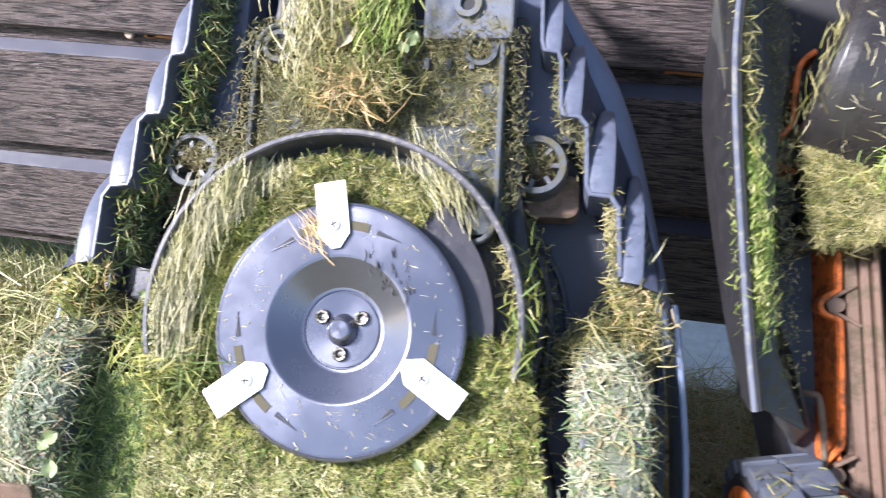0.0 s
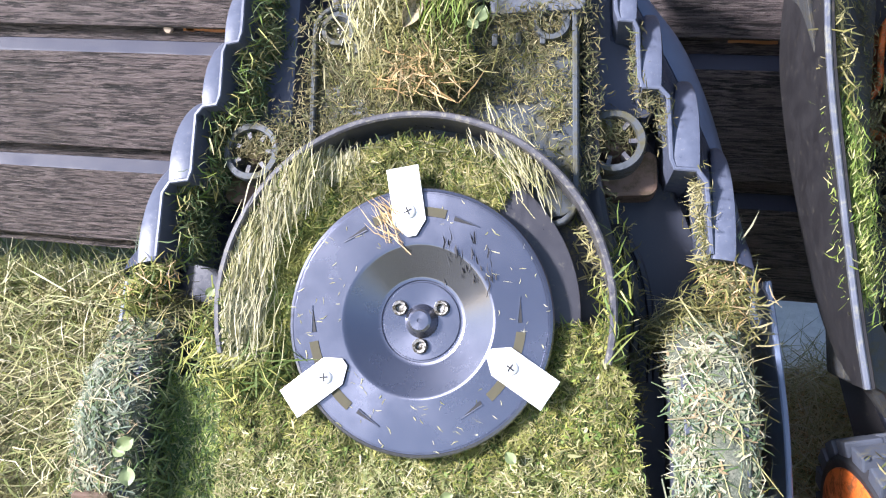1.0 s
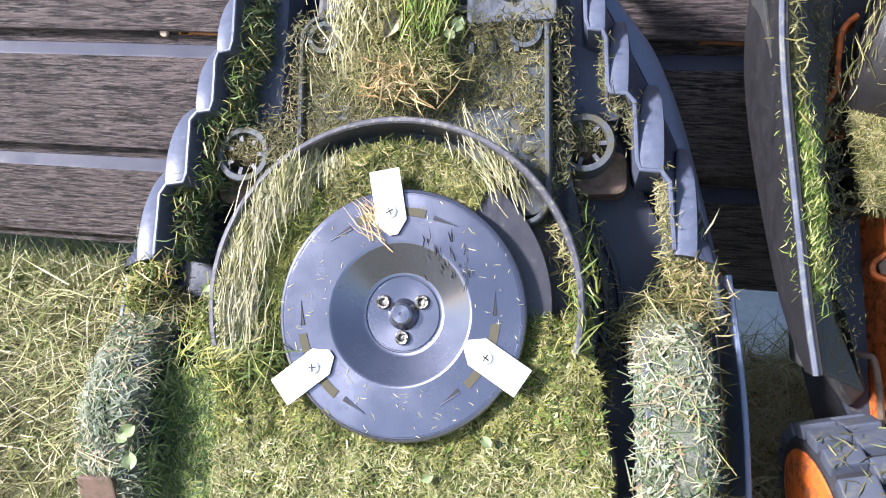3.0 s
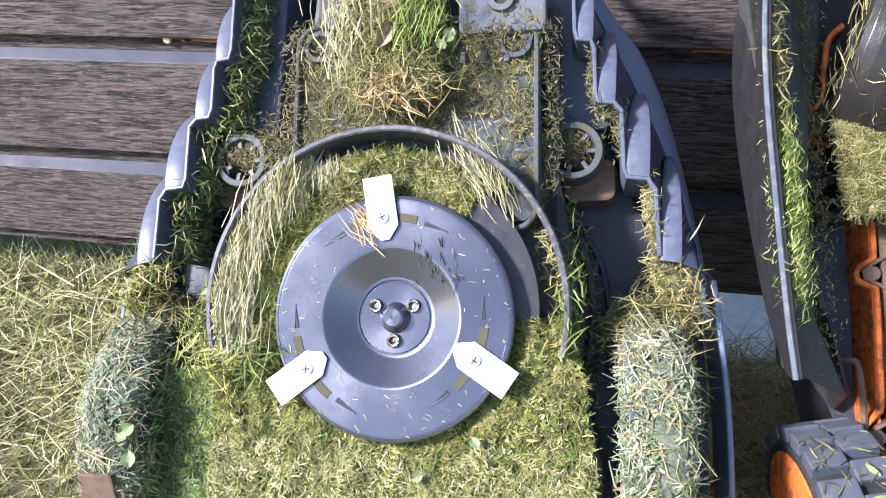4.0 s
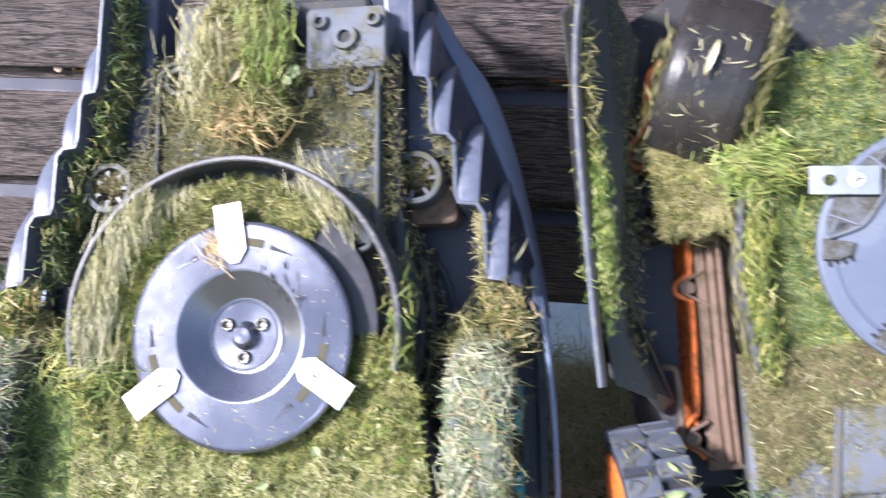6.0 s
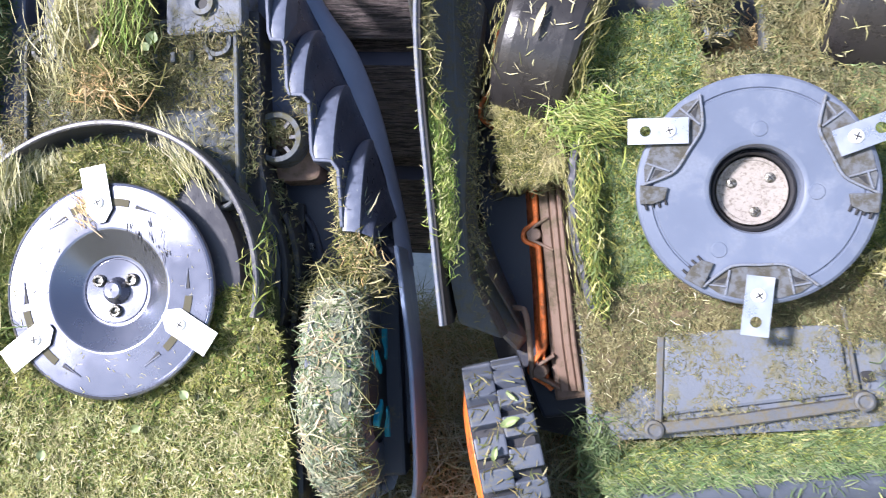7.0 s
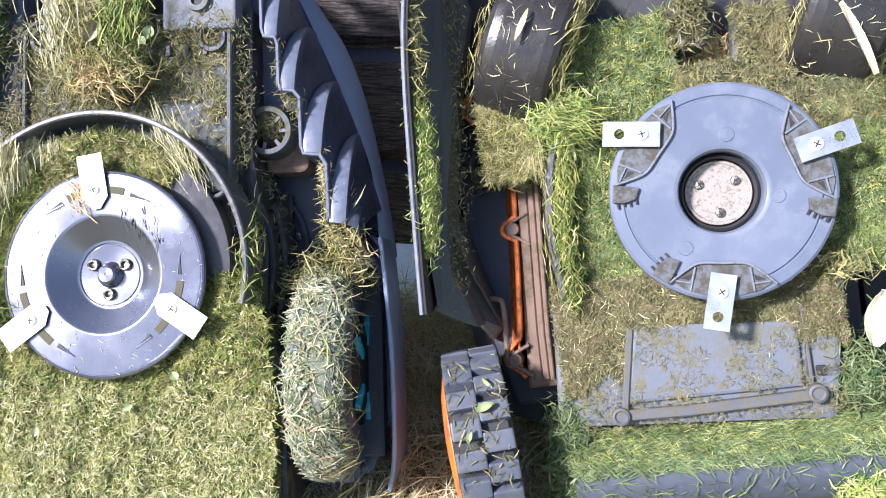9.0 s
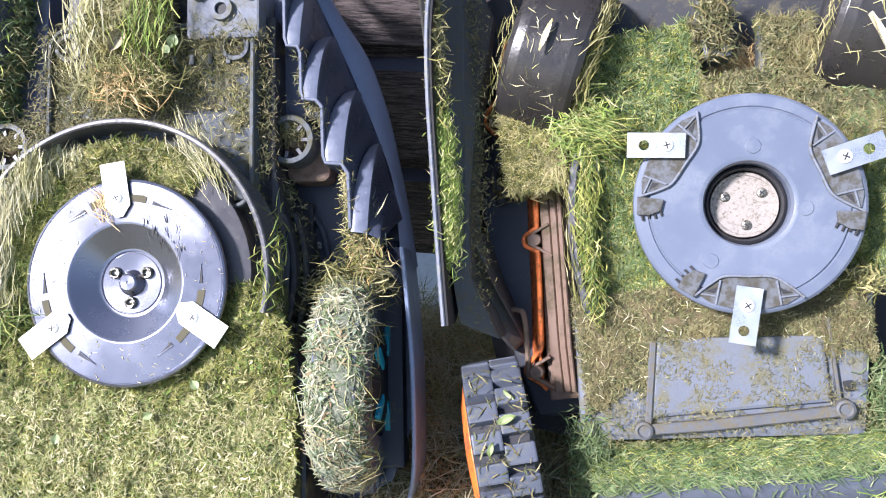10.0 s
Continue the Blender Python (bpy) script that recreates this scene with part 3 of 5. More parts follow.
for s in (1, -1):
    for k in range(4):
        # The lit and shaded look of ridge and side is in their colours.
        part("shell_scale", tongue(k, s), M_GILL, mower, "scuffed shell scale, coloured as lit", smooth=True, angle=0.9)
        part("scale_side", face(k, s), M_FACE, mower, "hollow side of a shell scale, coloured as shaded", smooth=True, angle=0.9)
    steps_in = [(0.126, 0.32), (0.1285, 0.212), (0.1305, 0.2050), (0.1400, 0.2035), (0.1425, 0.197), (0.1432, 0.164), (0.1455, 0.1575), (0.1560, 0.1565), (0.1615, 0.150), (0.1628, 0.108), (0.1650, 0.1015), (0.1790, 0.1000), (0.1845, 0.092), (0.1866, 0.045), (0.1900, 0.036)]
    wall = []
    for (xa, ya), (xb, yb) in zip(steps_in, steps_in[1:]):
        m2 = max(1, int(math.hypot(xb - xa, yb - ya) / 0.006))
        wall += [(xa + (xb - xa) * i / m2, ya + (yb - ya) * i / m2) for i in range(m2)]
    part("stepped_edge", ribbon(mirror([(x, y, EDGE_Z + 0.0012 + 0.0006 * ripple(x, y, 90, 2)) for x, y in wall], s), 0.0032, 0.088), M_GILL, mower, "scuffed stepped inner edge of the shell", smooth=True)
    rim = smooth_path([(0.134, 0.305, -0.121), (0.158, 0.262, -0.121), (0.183, 0.222, -0.120), (0.2015, 0.172, -0.119), (0.215, 0.115, -0.117), (0.2265, 0.055, -0.114), (0.2325, 0.015, -0.110)], 5)
    inn = smooth_path([(0.108, 0.330, -0.106), (0.1300, 0.287, -0.107), (0.1550, 0.2350, -0.1045), (0.1785, 0.1825, -0.1005), (0.1990, 0.1315, -0.0985), (0.2120, 0.090, -0.098), (0.218, 0.03, -0.096)], 5)
    secs = []
    for (xa, ya, za), (xb, yb, zb) in zip(inn, rim):
        row = [(xa, ya, za), (xa + 0.3 * (xb - xa), ya + 0.3 * (yb - ya), za + 0.06 * (zb - za)), (xa + 0.7 * (xb - xa), ya + 0.7 * (yb - ya), za + 0.40 * (zb - za)), (xb - 0.0012, yb, zb + 0.003), (xb, yb, zb), (xb - 0.001, yb, zb - 0.012), (xa, ya, za - 0.02)]
        secs.append(mirror(row, s))
    # The lip's light blue is the sky's reflection, held in its colour.
    part("shell_lip", loft(secs), M_SHELLRIM, mower, "smooth shell lip, sky sheen in its blue-grey colour", smooth=True, angle=0.9)
    # Upper floor: its brighter blue is sky reflection put into the colour.
    part("upper_floor", prism(mirror([(0.095, 0.31), (0.1275, 0.31), (0.1285, 0.208), (0.1415, 0.201), (0.1430, 0.160), (0.158, 0.154), (0.150, 0.148), (0.104, 0.150)], s), -0.095, lambda x, y: -0.066 + 0.05 * (y - 0.15), 0.003), M_FLOOR, mower, "smooth plastic floor inside the stepped edge, sky sheen in its blue")
    part("shell_floor", prism(mirror([(0.10, 0.30), (0.135, 0.30), (0.135, 0.205)] + ([(0.150, 0.15), (0.172, 0.1), (0.195, 0.04), (0.22, 0.0), (0.222, -0.17)] if s > 0 else [(0.146, 0.15), (0.150, 0.1), (0.152, 0.04), (0.154, 0.0), (0.156, -0.17)]) + [(0.09, -0.17)], s), -0.125, -0.094, 0.003), M_CAVITY, mower, "smooth blue-grey plastic floor beside the cutting deck")
    part("floor_rib", ribbon(mirror(smooth_path([(0.128, 0.075, -0.088), (0.145, 0.05, -0.088), (0.153, 0.01, -0.088), (0.152, -0.04, -0.088)]), s), 0.005, 0.02), M_CAVITY, mower)
    # open socket for a front castor
    sx = AX + s * 0.1335
    sock = part("castor_socket", lathe([(0.0165, -0.075), (0.0165, -0.046), (0.0172, -0.044), (0.0215, -0.044), (0.0225, -0.046), (0.0235, -0.095)], 32, pose(sx, 0.127, 0)), M_BLOCK, mower, "round toothed plastic socket", smooth=True)
    part("socket_core", lathe([(0, -0.052), (0.005, -0.053), (0.007, -0.058), (0.0145, -0.066), (0.0145, -0.08)], 20, pose(sx, 0.127, 0)), M_BRACKET, sock, smooth=True)
    for k in range(7):
        a = k * 2 * math.pi / 7
        bm = prism(rect(0.0105, -0.0015, 0.0168, 0.0015), -0.066, -0.047)
        bm.transform(pose(sx, 0.127, 0, 0, 0, math.degrees(a)))
        part("socket_tooth", bm, M_GUARD, sock)
    part("socket_bracket", prism(mirror(rect(0.118, 0.092, 0.158, 0.125, 0.008), s), -0.10, -0.068, 0.003), M_BRACKET, mower, "rust-brown stained bracket")
    screw(mower, AX + s * 0.148, 0.035, -0.0925)
    bm = prism(mirror(rect(0.116, 0.045, 0.138, 0.075, 0.003), s), -0.094, -0.085, 0.002)
    part("latch", bm, M_DARK, mower)

# chassis, deck and front cover
part("chassis", prism(mirror([(-0.118, 0.10), (-0.128, -0.02), (-0.155, -0.06), (-0.16, -0.23), (0.147, -0.23), (0.147, -0.10), (0.13, -0.03), (0.132, 0.02), (0.118, 0.10), (0.10, 0.14), (0.09, 0.28), (-0.075, 0.28), (-0.085, 0.14)], 1), -0.112, -0.034, 0.004), M_CHASSIS, mower)
part("rear_deck", prism([(-0.135, -0.03), (-0.145, -0.24), (0.135, -0.24), (0.133, -0.09), (0.118, -0.03)], -0.06, -0.02, 0.005), M_CHASSIS, mower)
part("side_deck", prism(rect(-0.183, -0.23, -0.136, -0.045, 0.006), -0.10, -0.038, 0.004), M_CHASSIS, mower)
cover = part("front_cover", prism(rect(-0.087, 0.07, 0.104, 0.228, 0.018), -0.08, -0.026, 0.004), M_BLOCK, mower, "grass-stained plastic cover", smooth=True)
part("cover_rim", ribbon([(x, y, -0.019) for x, y in rect(-0.084, 0.065, 0.101, 0.225, 0.017, 6) + [(0.101 - 0.017, 0.065)]], 0.004, 0.02), M_BLOCK, cover)
part("cover_channel", prism(rect(0.106, 0.06, 0.117, 0.235, 0.003), -0.08, -0.034, 0.002), M_CHASSIS, cover)
for x, y in ((-0.067, 0.209), (0.085, 0.205)):
    part("screw_boss", lathe([(0.006, -0.026), (0.009, -0.0195), (0.0125, -0.0195), (0.0135, -0.03)], 24, pose(x, y, 0)), M_BLOCK, cover, smooth=True)
    screw(cover, x, y, -0.026, 0.005)
for i in range(9):
    part("cover_rib", prism(rect(-0.055 + i * 0.0165, 0.190, -0.051 + i * 0.0165, 0.199), -0.03, -0.0205, 0.001), M_BLOCK, cover)
snout = part("snout", lathe([(0, -0.008), (0.02, -0.012), (0.031, -0.022), (0.035, -0.04), (0.036, -0.06)], 32, pose(-0.008, 0.232, 0, 0) @ Matrix.Diagonal((1, 1.7, 1, 1))), M_CHASSIS, mower, smooth=True)
bm = prism(rect(0.043, 0.211, 0.108, 0.262, 0.005), -0.06, -0.016, 0.002)
bracket = part("front_bracket", bm, M_PANEL, mower, "blue-grey plastic bracket with round holes")
for x, y, r in ((0.075, 0.236, 0.010), (0.098, 0.250, 0.006), (0.054, 0.250, 0.006)):
    part("boss", lathe([(r * 0.5, -0.014), (r * 0.55, -0.012), (r, -0.012), (r * 1.1, -0.02)], 20, pose(x, y, 0)), M_PANEL, bracket, smooth=True)
    # A black disc plugs the boss in place of the hole's shade.
    part("hole", lathe([(0, -0.0145), (r * 0.55, -0.0145), (r * 0.55, -0.018)], 16, pose(x, y, 0)), M_DARK, bracket)

# ring guard round the disc
GX, GY = -0.006, 0.006
part("blade_guard", ribbon([(GX + 0.1300 * math.cos(radians(a)), GY + 0.1300 * math.sin(radians(a)), 0.008 + 0.002 * math.sin(radians(a * 3))) for a in range(-14, 196, 3)], 0.0046, 0.06), M_GUARD, mower, "thin scratched ring guard", smooth=True)
part("deck_hump", prism(arc_band(GX, GY, 0.02, 0.110, -8, 62, 20), -0.06, -0.014, 0.005), M_HUMP, mower, "dark scuffed deck hump beside the disc", smooth=True)
# Black sheet for the shade at the bottom of the deck well.
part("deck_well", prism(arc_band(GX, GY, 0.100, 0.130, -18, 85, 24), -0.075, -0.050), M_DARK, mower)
for r in (0.140, 0.147):
    part("housing_ridge", ribbon([(GX + r * math.cos(radians(a)), GY + r * math.sin(radians(a)), -0.035 - (r - 0.14) * 2) for a in range(-26, 25, 4)], 0.005, 0.05), M_CHASSIS, mower, smooth=True)

# cutting disc
disc = part("cutting_disc", lathe([(0.0, -0.0135), (0.0255, -0.0125), (0.0260, -0.0136), (0.0268, -0.0136), (0.0273, -0.0122), (0.0292, -0.0120), (0.0300, -0.0115), (0.0490, -0.0006), (0.0505, 0.0), (0.0836, 0.0), (0.0840, -0.0007), (0.0847, -0.0007), (0.0851, -0.0001), (0.0868, -0.0007), (0.0878, -0.0026), (0.086, -0.0045), (0.05, -0.004), (0.03, -0.017), (0, -0.0185)], 96), M_DISC, mower, "scratched grey steel disc dished at the middle", smooth=True, angle=0.5)
part("hub", lathe([(0, -0.0052), (0.001, -0.0052), (0.0014, -0.0045), (0.0062, -0.0045), (0.0078, -0.0056), (0.0086, -0.0085), (0.0106, -0.0105), (0.0115, -0.0135)], 32), M_DISC, disc, "domed shaft end", smooth=True)
for x, y in ((-0.0145, 0.0085), (0.0135, 0.0085), (-0.0005, -0.0165)):
    part("hub_screw", lathe([(0, -0.0118), (0.0025, -0.0118), (0.003, -0.0095), (0.0045, -0.0092), (0.0052, -0.0105), (0.0052, -0.014)], 16, pose(x, y, 0)), M_SCREW, disc, "dirty socket-head screw", smooth=True)
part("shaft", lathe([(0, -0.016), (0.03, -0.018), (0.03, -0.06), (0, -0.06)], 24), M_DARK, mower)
for px, py, ang in ((-0.007, 0.071, 99), (-0.0605, -0.0375, 217), (0.0605, -0.029, -34)):
    w = 0.0108
    bm = prism([(-0.0165, -0.003), (-0.0165, 0.003), (-0.007, w), (0.030, w), (0.030, -w), (-0.007, -w)], 0.0013, 0.0023, 0.0003)
    bm.transform(pose(px, py, 0, 0, 0, ang) @ pose(0, 0, 0.0005, 0, -1.2, 0))
    blade = part("blade", bm, M_STEEL, disc, "pale five-sided steel blade")
    screw(blade, px, py, 0.0030, 0.0050, M_STEEL)
    bm = bmesh.new()
    a0 = math.degrees(math.atan2(py, px))
    rr = math.hypot(px, py)
    prism(arc_band(0, 0, rr - 0.0030, rr + 0.0030, a0 - 20, a0 + 20, 10), -0.0006, 0.0006, bm=bm)
    part("slot", bm, M_SLOT, disc, "curved dirt-filled slot")
    for d in (-1, 1):
        a = radians(a0 + d * 25)
        b2 = radians(a0 + d * 39)
        p0, p1 = Vector((math.cos(a), math.sin(a))) * (rr - 0.001), Vector((math.cos(b2), math.sin(b2))) * (rr + 0.001)
        side = (p1 - p0).orthogonal().normalized()
        q = [p0 + side * 0.0015, p0 - side * 0.0015, p1]
        bm = prism([tuple(v2) for v2 in q], -0.0004, 0.0007)
        part("pressed_tab", bm, M_DARK, disc)
        part("pressed_tab", ribbon([(q[0].x, q[0].y, 0.0012), (p1.x, p1.y, 0.0008)], 0.0010, 0.0026), M_DISC, disc)

# driving wheels, thick with clippings
for s in (1, -1):
    cx = AX + s * (0.188 if s > 0 else 0.203)
    turn = pose(cx, -0.088, -0.082, 0, 90 * s, 0)
    w = 0.022
    wheel = part("wheel", lathe([(0.05, -w), (0.082, -w), (0.092, -w + 0.006), (0.094, 0), (0.092, w - 0.006), (0.082, w), (0.05, w)], 48, turn), M_TREAD, mower, "rubber driving wheel hidden under clippings", smooth=True)
    part("hubcap", lathe([(0, w + 0.004), (0.03, w + 0.004), (0.05, w - 0.002), (0.055, w - 0.01), (0.055, -w + 0.003), (0, -w + 0.003)], 32, turn), M_DARK, wheel, smooth=True)
    for k in range(5):
        bm = prism(rect(0.022, -0.004, 0.05, 0.004, 0.002, 2), w + 0.001, w + 0.006, 0.001)
        bm.transform(turn @ pose(0, 0, 0, 0, 0, 72 * k))
        part("spoke", bm, M_TEAL, wheel, "teal plastic spoke")
    for k in range(22):
        bm = prism(rect(0.090, -0.005, 0.099, 0.005), -w + 0.004, w - 0.004, 0.001)
        bm.transform(turn @ pose(0, 0, 0, 0, 0, 360 * k / 22))
        part("tread_bar", bm, M_TREAD, wheel)


bm = prism(rect(-0.014, -0.016, 0.014, 0.016, 0.003, 2), -0.004, 0.0045, 0.0015)
bm.transform(pose(AX - 0.206, -0.088 - 0.1 * math.sin(radians(24)), -0.082 + 0.1 * math.cos(radians(24)), 24, 0, 0))
part("bare_tread_block", bm, M_BRACKET, mower, "bare brown-grey tread block")

# ---- mower with the plastic disc ----
MB = pose(0.5034, 0.6316, 0.3274, 57.38, 0, -8.18) @ pose(0, 0, 0, 0, 0, 16.23)
mower2 = tagged(new("robot_mower"), "black and orange robot mower tipped up, grass round its grey disc", "robot mower", "tipped-up mowers")
mower2.matrix_world = MB


def ring2(z, k, y_hi, y_lo):
    half = [(0.0, y_hi), (0.12, y_hi), (0.20, y_hi - 0.03), (0.222, 0.19), (0.24, 0.12), (0.246, 0.03), (0.243, -0.06), (0.236, -0.14), (0.215, y_lo + 0.02), (0.16, y_lo), (0.0, y_lo)]
    half = [(x * k, max(min(y, y_hi), y_lo)) for x, y in half]
    return [(x, y, z) for x, y in half + [(-x, y) for x, y in half[-2:0:-1]]]


part("top_shell", loft([ring2(-0.115, 0.985, 0.27, -0.20), ring2(-0.14, 0.96, 0.24, -0.18), ring2(-0.175, 0.85, 0.20, -0.15), ring2(-0.195, 0.6, 0.15, -0.1)]), M_RIM2, mower2, smooth=True, angle=0.9)


def skirt(s):
    """The curved side wall: a thin rim towards the camera, bulging further back."""
    rows = []
    rim = smooth_path([(-0.205, 0.275, 0.03), (-0.226, 0.194, 0.031), (-0.235, 0.130, 0.031), (-0.2405, 0.050, 0.033), (-0.2445, -0.02, 0.036), (-0.246, -0.064, 0.040)], 6)
    n = len(rim)
    bm = bmesh.new()
    for i, (x, y, z) in enumerate(rim):
        f = i / (n - 1)
        bulge = 0.018 * math.sin(math.pi * min(1, 0.2 + 0.8 * f)) * (1 - 0.6 * f)
        depth = 0.15 - 0.06 * f ** 3
        y2 = y + 0.012 * f ** 4
        prof = [(x, y, z), (x - 0.003, y, z - 0.0015), (x - 0.004 - bulge * 0.55, y, z - depth * 0.35), (x - 0.004 - bulge, y2, z - depth * 0.7), (x - 0.001 - bulge * 0.8, y2, z - depth),
                (x + 0.003 - bulge * 0.8, y2, z - depth), (x + 0.001 - bulge, y2, z - depth * 0.7), (x + 0.002 - bulge * 0.5, y, z - depth * 0.35), (x + 0.0035, y, z - 0.004), (x + 0.0025, y, z - 0.0005)]
        rows.append([(-s * a, b2, c2) for a, b2, c2 in prof])
    return loft(rows)


for s in (-1, 1):
    sk = part("side_skirt", skirt(s), M_RIM2, mower2, "scratched black shell wall", smooth=True)
    lip = [(s * 0.001 + s * 0.2065, 0.275, 0.0315), (s * 0.2275, 0.194, 0.0325), (s * 0.2365, 0.130, 0.0325), (s * 0.242, 0.050, 0.0345), (s * 0.246, -0.02, 0.0375), (s * 0.2475, -0.064, 0.0415)]
    part("rim_edge", ribbon(smooth_path(lip), 0.0035, 0.006), M_SHELL_WORN, sk, "pale worn edge")
    # inner panel behind the rim
    part("inner_panel", prism([(s * 0.238, 0.22), (s * 0.20, 0.26), (s * 0.183, 0.20), (s * 0.208, 0.105), (s * 0.222, 0.03), (s * 0.226, -0.03), (s * 0.212, -0.085), (s * 0.24, -0.066), (s * 0.243, 0.02)], -0.06, lambda x, y: 0.012 - 1.1 * max(0, 0.236 - abs(x)), 0.003), M_INNER, mower2, "dusty grey inner panel")
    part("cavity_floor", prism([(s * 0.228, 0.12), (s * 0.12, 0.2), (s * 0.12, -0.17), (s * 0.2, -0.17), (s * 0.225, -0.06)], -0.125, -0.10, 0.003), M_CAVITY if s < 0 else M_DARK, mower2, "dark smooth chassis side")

part("chassis", prism([(-0.155, -0.18), (-0.145, 0.06), (-0.135, 0.22), (0.15, 0.22), (0.16, 0.06), (0.11, -0.08), (0.105, -0.20), (-0.14, -0.20)], -0.115, -0.072, 0.004), M_CHASSIS, mower2)
deck2 = part("cutting_deck", prism([(-0.120, -0.08), (-0.112, 0.162), (-0.020, 0.155), (-0.016, 0.115), (0.030, 0.108), (0.036, 0.150), (0.068, 0.142), (0.082, 0.085), (0.15, 0.085), (0.155, -0.065), (0.08, -0.08)], -0.09, -0.040, 0.004), M_BLOCK, mower2)
part("deck_boss", prism(rect(0.096, 0.088, 0.150, 0.135, 0.006), -0.09, -0.05, 0.004), M_BLOCK, mower2)
part("deck_boss", prism(rect(-0.012, 0.125, 0.012, 0.18, 0.004), -0.09, -0.034, 0.004), M_BLOCK, mower2)
body = part("battery_bay", prism([(-0.148, -0.062), (-0.158, -0.182), (0.068, -0.196), (0.092, -0.072)], -0.09, -0.034, 0.006), M_PANEL, mower2, "dusty slate-grey battery bay")
lid = part("battery_lid", prism([(-0.083, -0.100), (-0.098, -0.166), (0.045, -0.166), (0.046, -0.112)], -0.05, -0.029, 0.003), M_PANEL, body)
part("lid_bar", ribbon([(-0.106, -0.175, -0.026), (-0.05, -0.176, -0.026), (0.054, -0.1735, -0.026)], 0.009, 0.014), M_BAR, lid)
part("lid_bar", ribbon([(-0.100, -0.172, -0.027), (-0.086, -0.103, -0.028)], 0.006, 0.012), M_BAR, lid)
part("lid_bar", ribbon([(0.051, -0.170, -0.029), (0.052, -0.100, -0.0305)], 0.003, 0.010), M_BAR, lid)
for x, y in ((-0.104, -0.175), (0.053, -0.172)):
    part("lid_boss", lathe([(0, -0.024), (0.004, -0.024), (0.0055, -0.0225), (0.0075, -0.0235), (0.008, -0.036)], 20, pose(x, y, 0)), M_BAR, lid, smooth=True)
for x, y in ((0.064, -0.118), (0.068, -0.094), (0.060, -0.155)):
    part("lug", prism(rect(x - 0.004, y - 0.004, x + 0.004, y + 0.004, 0.001, 2), -0.036, -0.031, 0.0008), M_DARK, body)
M_RIDGE = solid("wet_slate_plastic", (0.055, 0.064, 0.085), 0.42, dirt=(0.14, 0.16, 0.18), amount=0.14, size=60, bump=0.4)
ridge = [[(x, -0.228 - 0.05 * (x < -0.15) * 0 + 0.040 * math.cos(radians(a)), -0.062 + 0.038 * math.sin(radians(a))) for a in range(0, 360, 20)] for x in (-0.150, -0.146, -0.05, 0.05, 0.11, 0.17, 0.175)]
part("rear_ridge", loft(ridge), M_RIDGE, mower2, "rounded slate-grey rear ridge", smooth=True, angle=0.9)
part("rear_plate", prism([(-0.15, -0.225), (-0.15, -0.255), (0.17, -0.255), (0.17, -0.225)], -0.08, -0.036, 0.006), M_PANEL, mower2)
part("side_post", prism([(-0.160, -0.165), (-0.166, -0.26), (-0.138, -0.26), (-0.134, -0.17)], -0.10, -0.036, 0.006), M_PANEL, mower2)

# guard strip beside the disc
part("blade_guard", ribbon(smooth_path([(-0.121, 0.072, -0.022), (-0.132, 0.045, -0.020), (-0.139, 0.0, -0.020), (-0.1395, -0.035, -0.020), (-0.135, -0.072, -0.022)]), 0.007, 0.04), M_GUARD, mower2, "pale scratched guard strip", smooth=True)
for i, (xr, wr, zr) in enumerate(((-0.1615, 0.0085, -0.060), (-0.1535, 0.0060, -0.056), (-0.1475, 0.0040, -0.049))):
    part("bracket_rail", ribbon([(xr, 0.046, zr), (xr - 0.0040, -0.010, zr), (xr - 0.0100, -0.100, zr - 0.002), (xr - 0.0115, -0.142, zr - 0.006)], wr, 0.05), M_BRACKET, mower2, "muddy brown side rail")
part("rail_bed", prism([(-0.166, 0.046), (-0.1725, -0.02), (-0.180, -0.10), (-0.183, -0.150), (-0.150, -0.150), (-0.140, 0.046)], -0.11, -0.068, 0.003), M_BRACKET, mower2)
seam = smooth_path([(-0.1685, 0.046, -0.060), (-0.1722, 0.012, -0.060), (-0.1750, 0.0075, -0.060), (-0.1845, 0.0015, -0.060), (-0.1850, -0.0065, -0.060), (-0.1762, -0.0125, -0.060), (-0.1748, -0.018, -0.060), (-0.1785, -0.055, -0.060), (-0.1835, -0.098, -0.061), (-0.1880, -0.105, -0.061), (-0.1990, -0.1165, -0.061), (-0.1985, -0.1245, -0.062), (-0.1880, -0.133, -0.062), (-0.1835, -0.139, -0.063)], 5)
part("orange_seam", ribbon(seam, 0.0042, 0.03), M_ORANGE, mower2, "orange plastic shell edge", smooth=True)
seam = smooth_path([(-0.1670, 0.186, -0.058), (-0.1780, 0.178, -0.060), (-0.1850, 0.155, -0.060), (-0.1895, 0.134, -0.060), (-0.2040, 0.119, -0.060), (-0.2045, 0.107, -0.060), (-0.1905, 0.097, -0.060)], 5)
part("orange_seam", ribbon(seam, 0.0042, 0.03), M_ORANGE, mower2, "orange plastic shell edge", smooth=True)
for x, y in ((-0.1755, -0.0025), (-0.1900, -0.1215), (-0.195, 0.112)):
    part("clip_pin", lathe([(0, -0.058), (0.005, -0.058), (0.006, -0.06), (0.006, -0.1)], 20, pose(x, y, 0)), M_BRACKET, mower2, smooth=True)
    part("clip", ribbon([(x + 0.0135, y + 0.0125, -0.058), (x + 0.001, y + 0.0070, -0.058), (x - 0.0058, y + 0.002, -0.058), (x - 0.0055, y - 0.003, -0.058), (x + 0.002, y - 0.0080, -0.058), (x + 0.0135, y - 0.0165, -0.058)], 0.0028, 0.03), M_BRACKET, mower2)
secs = []
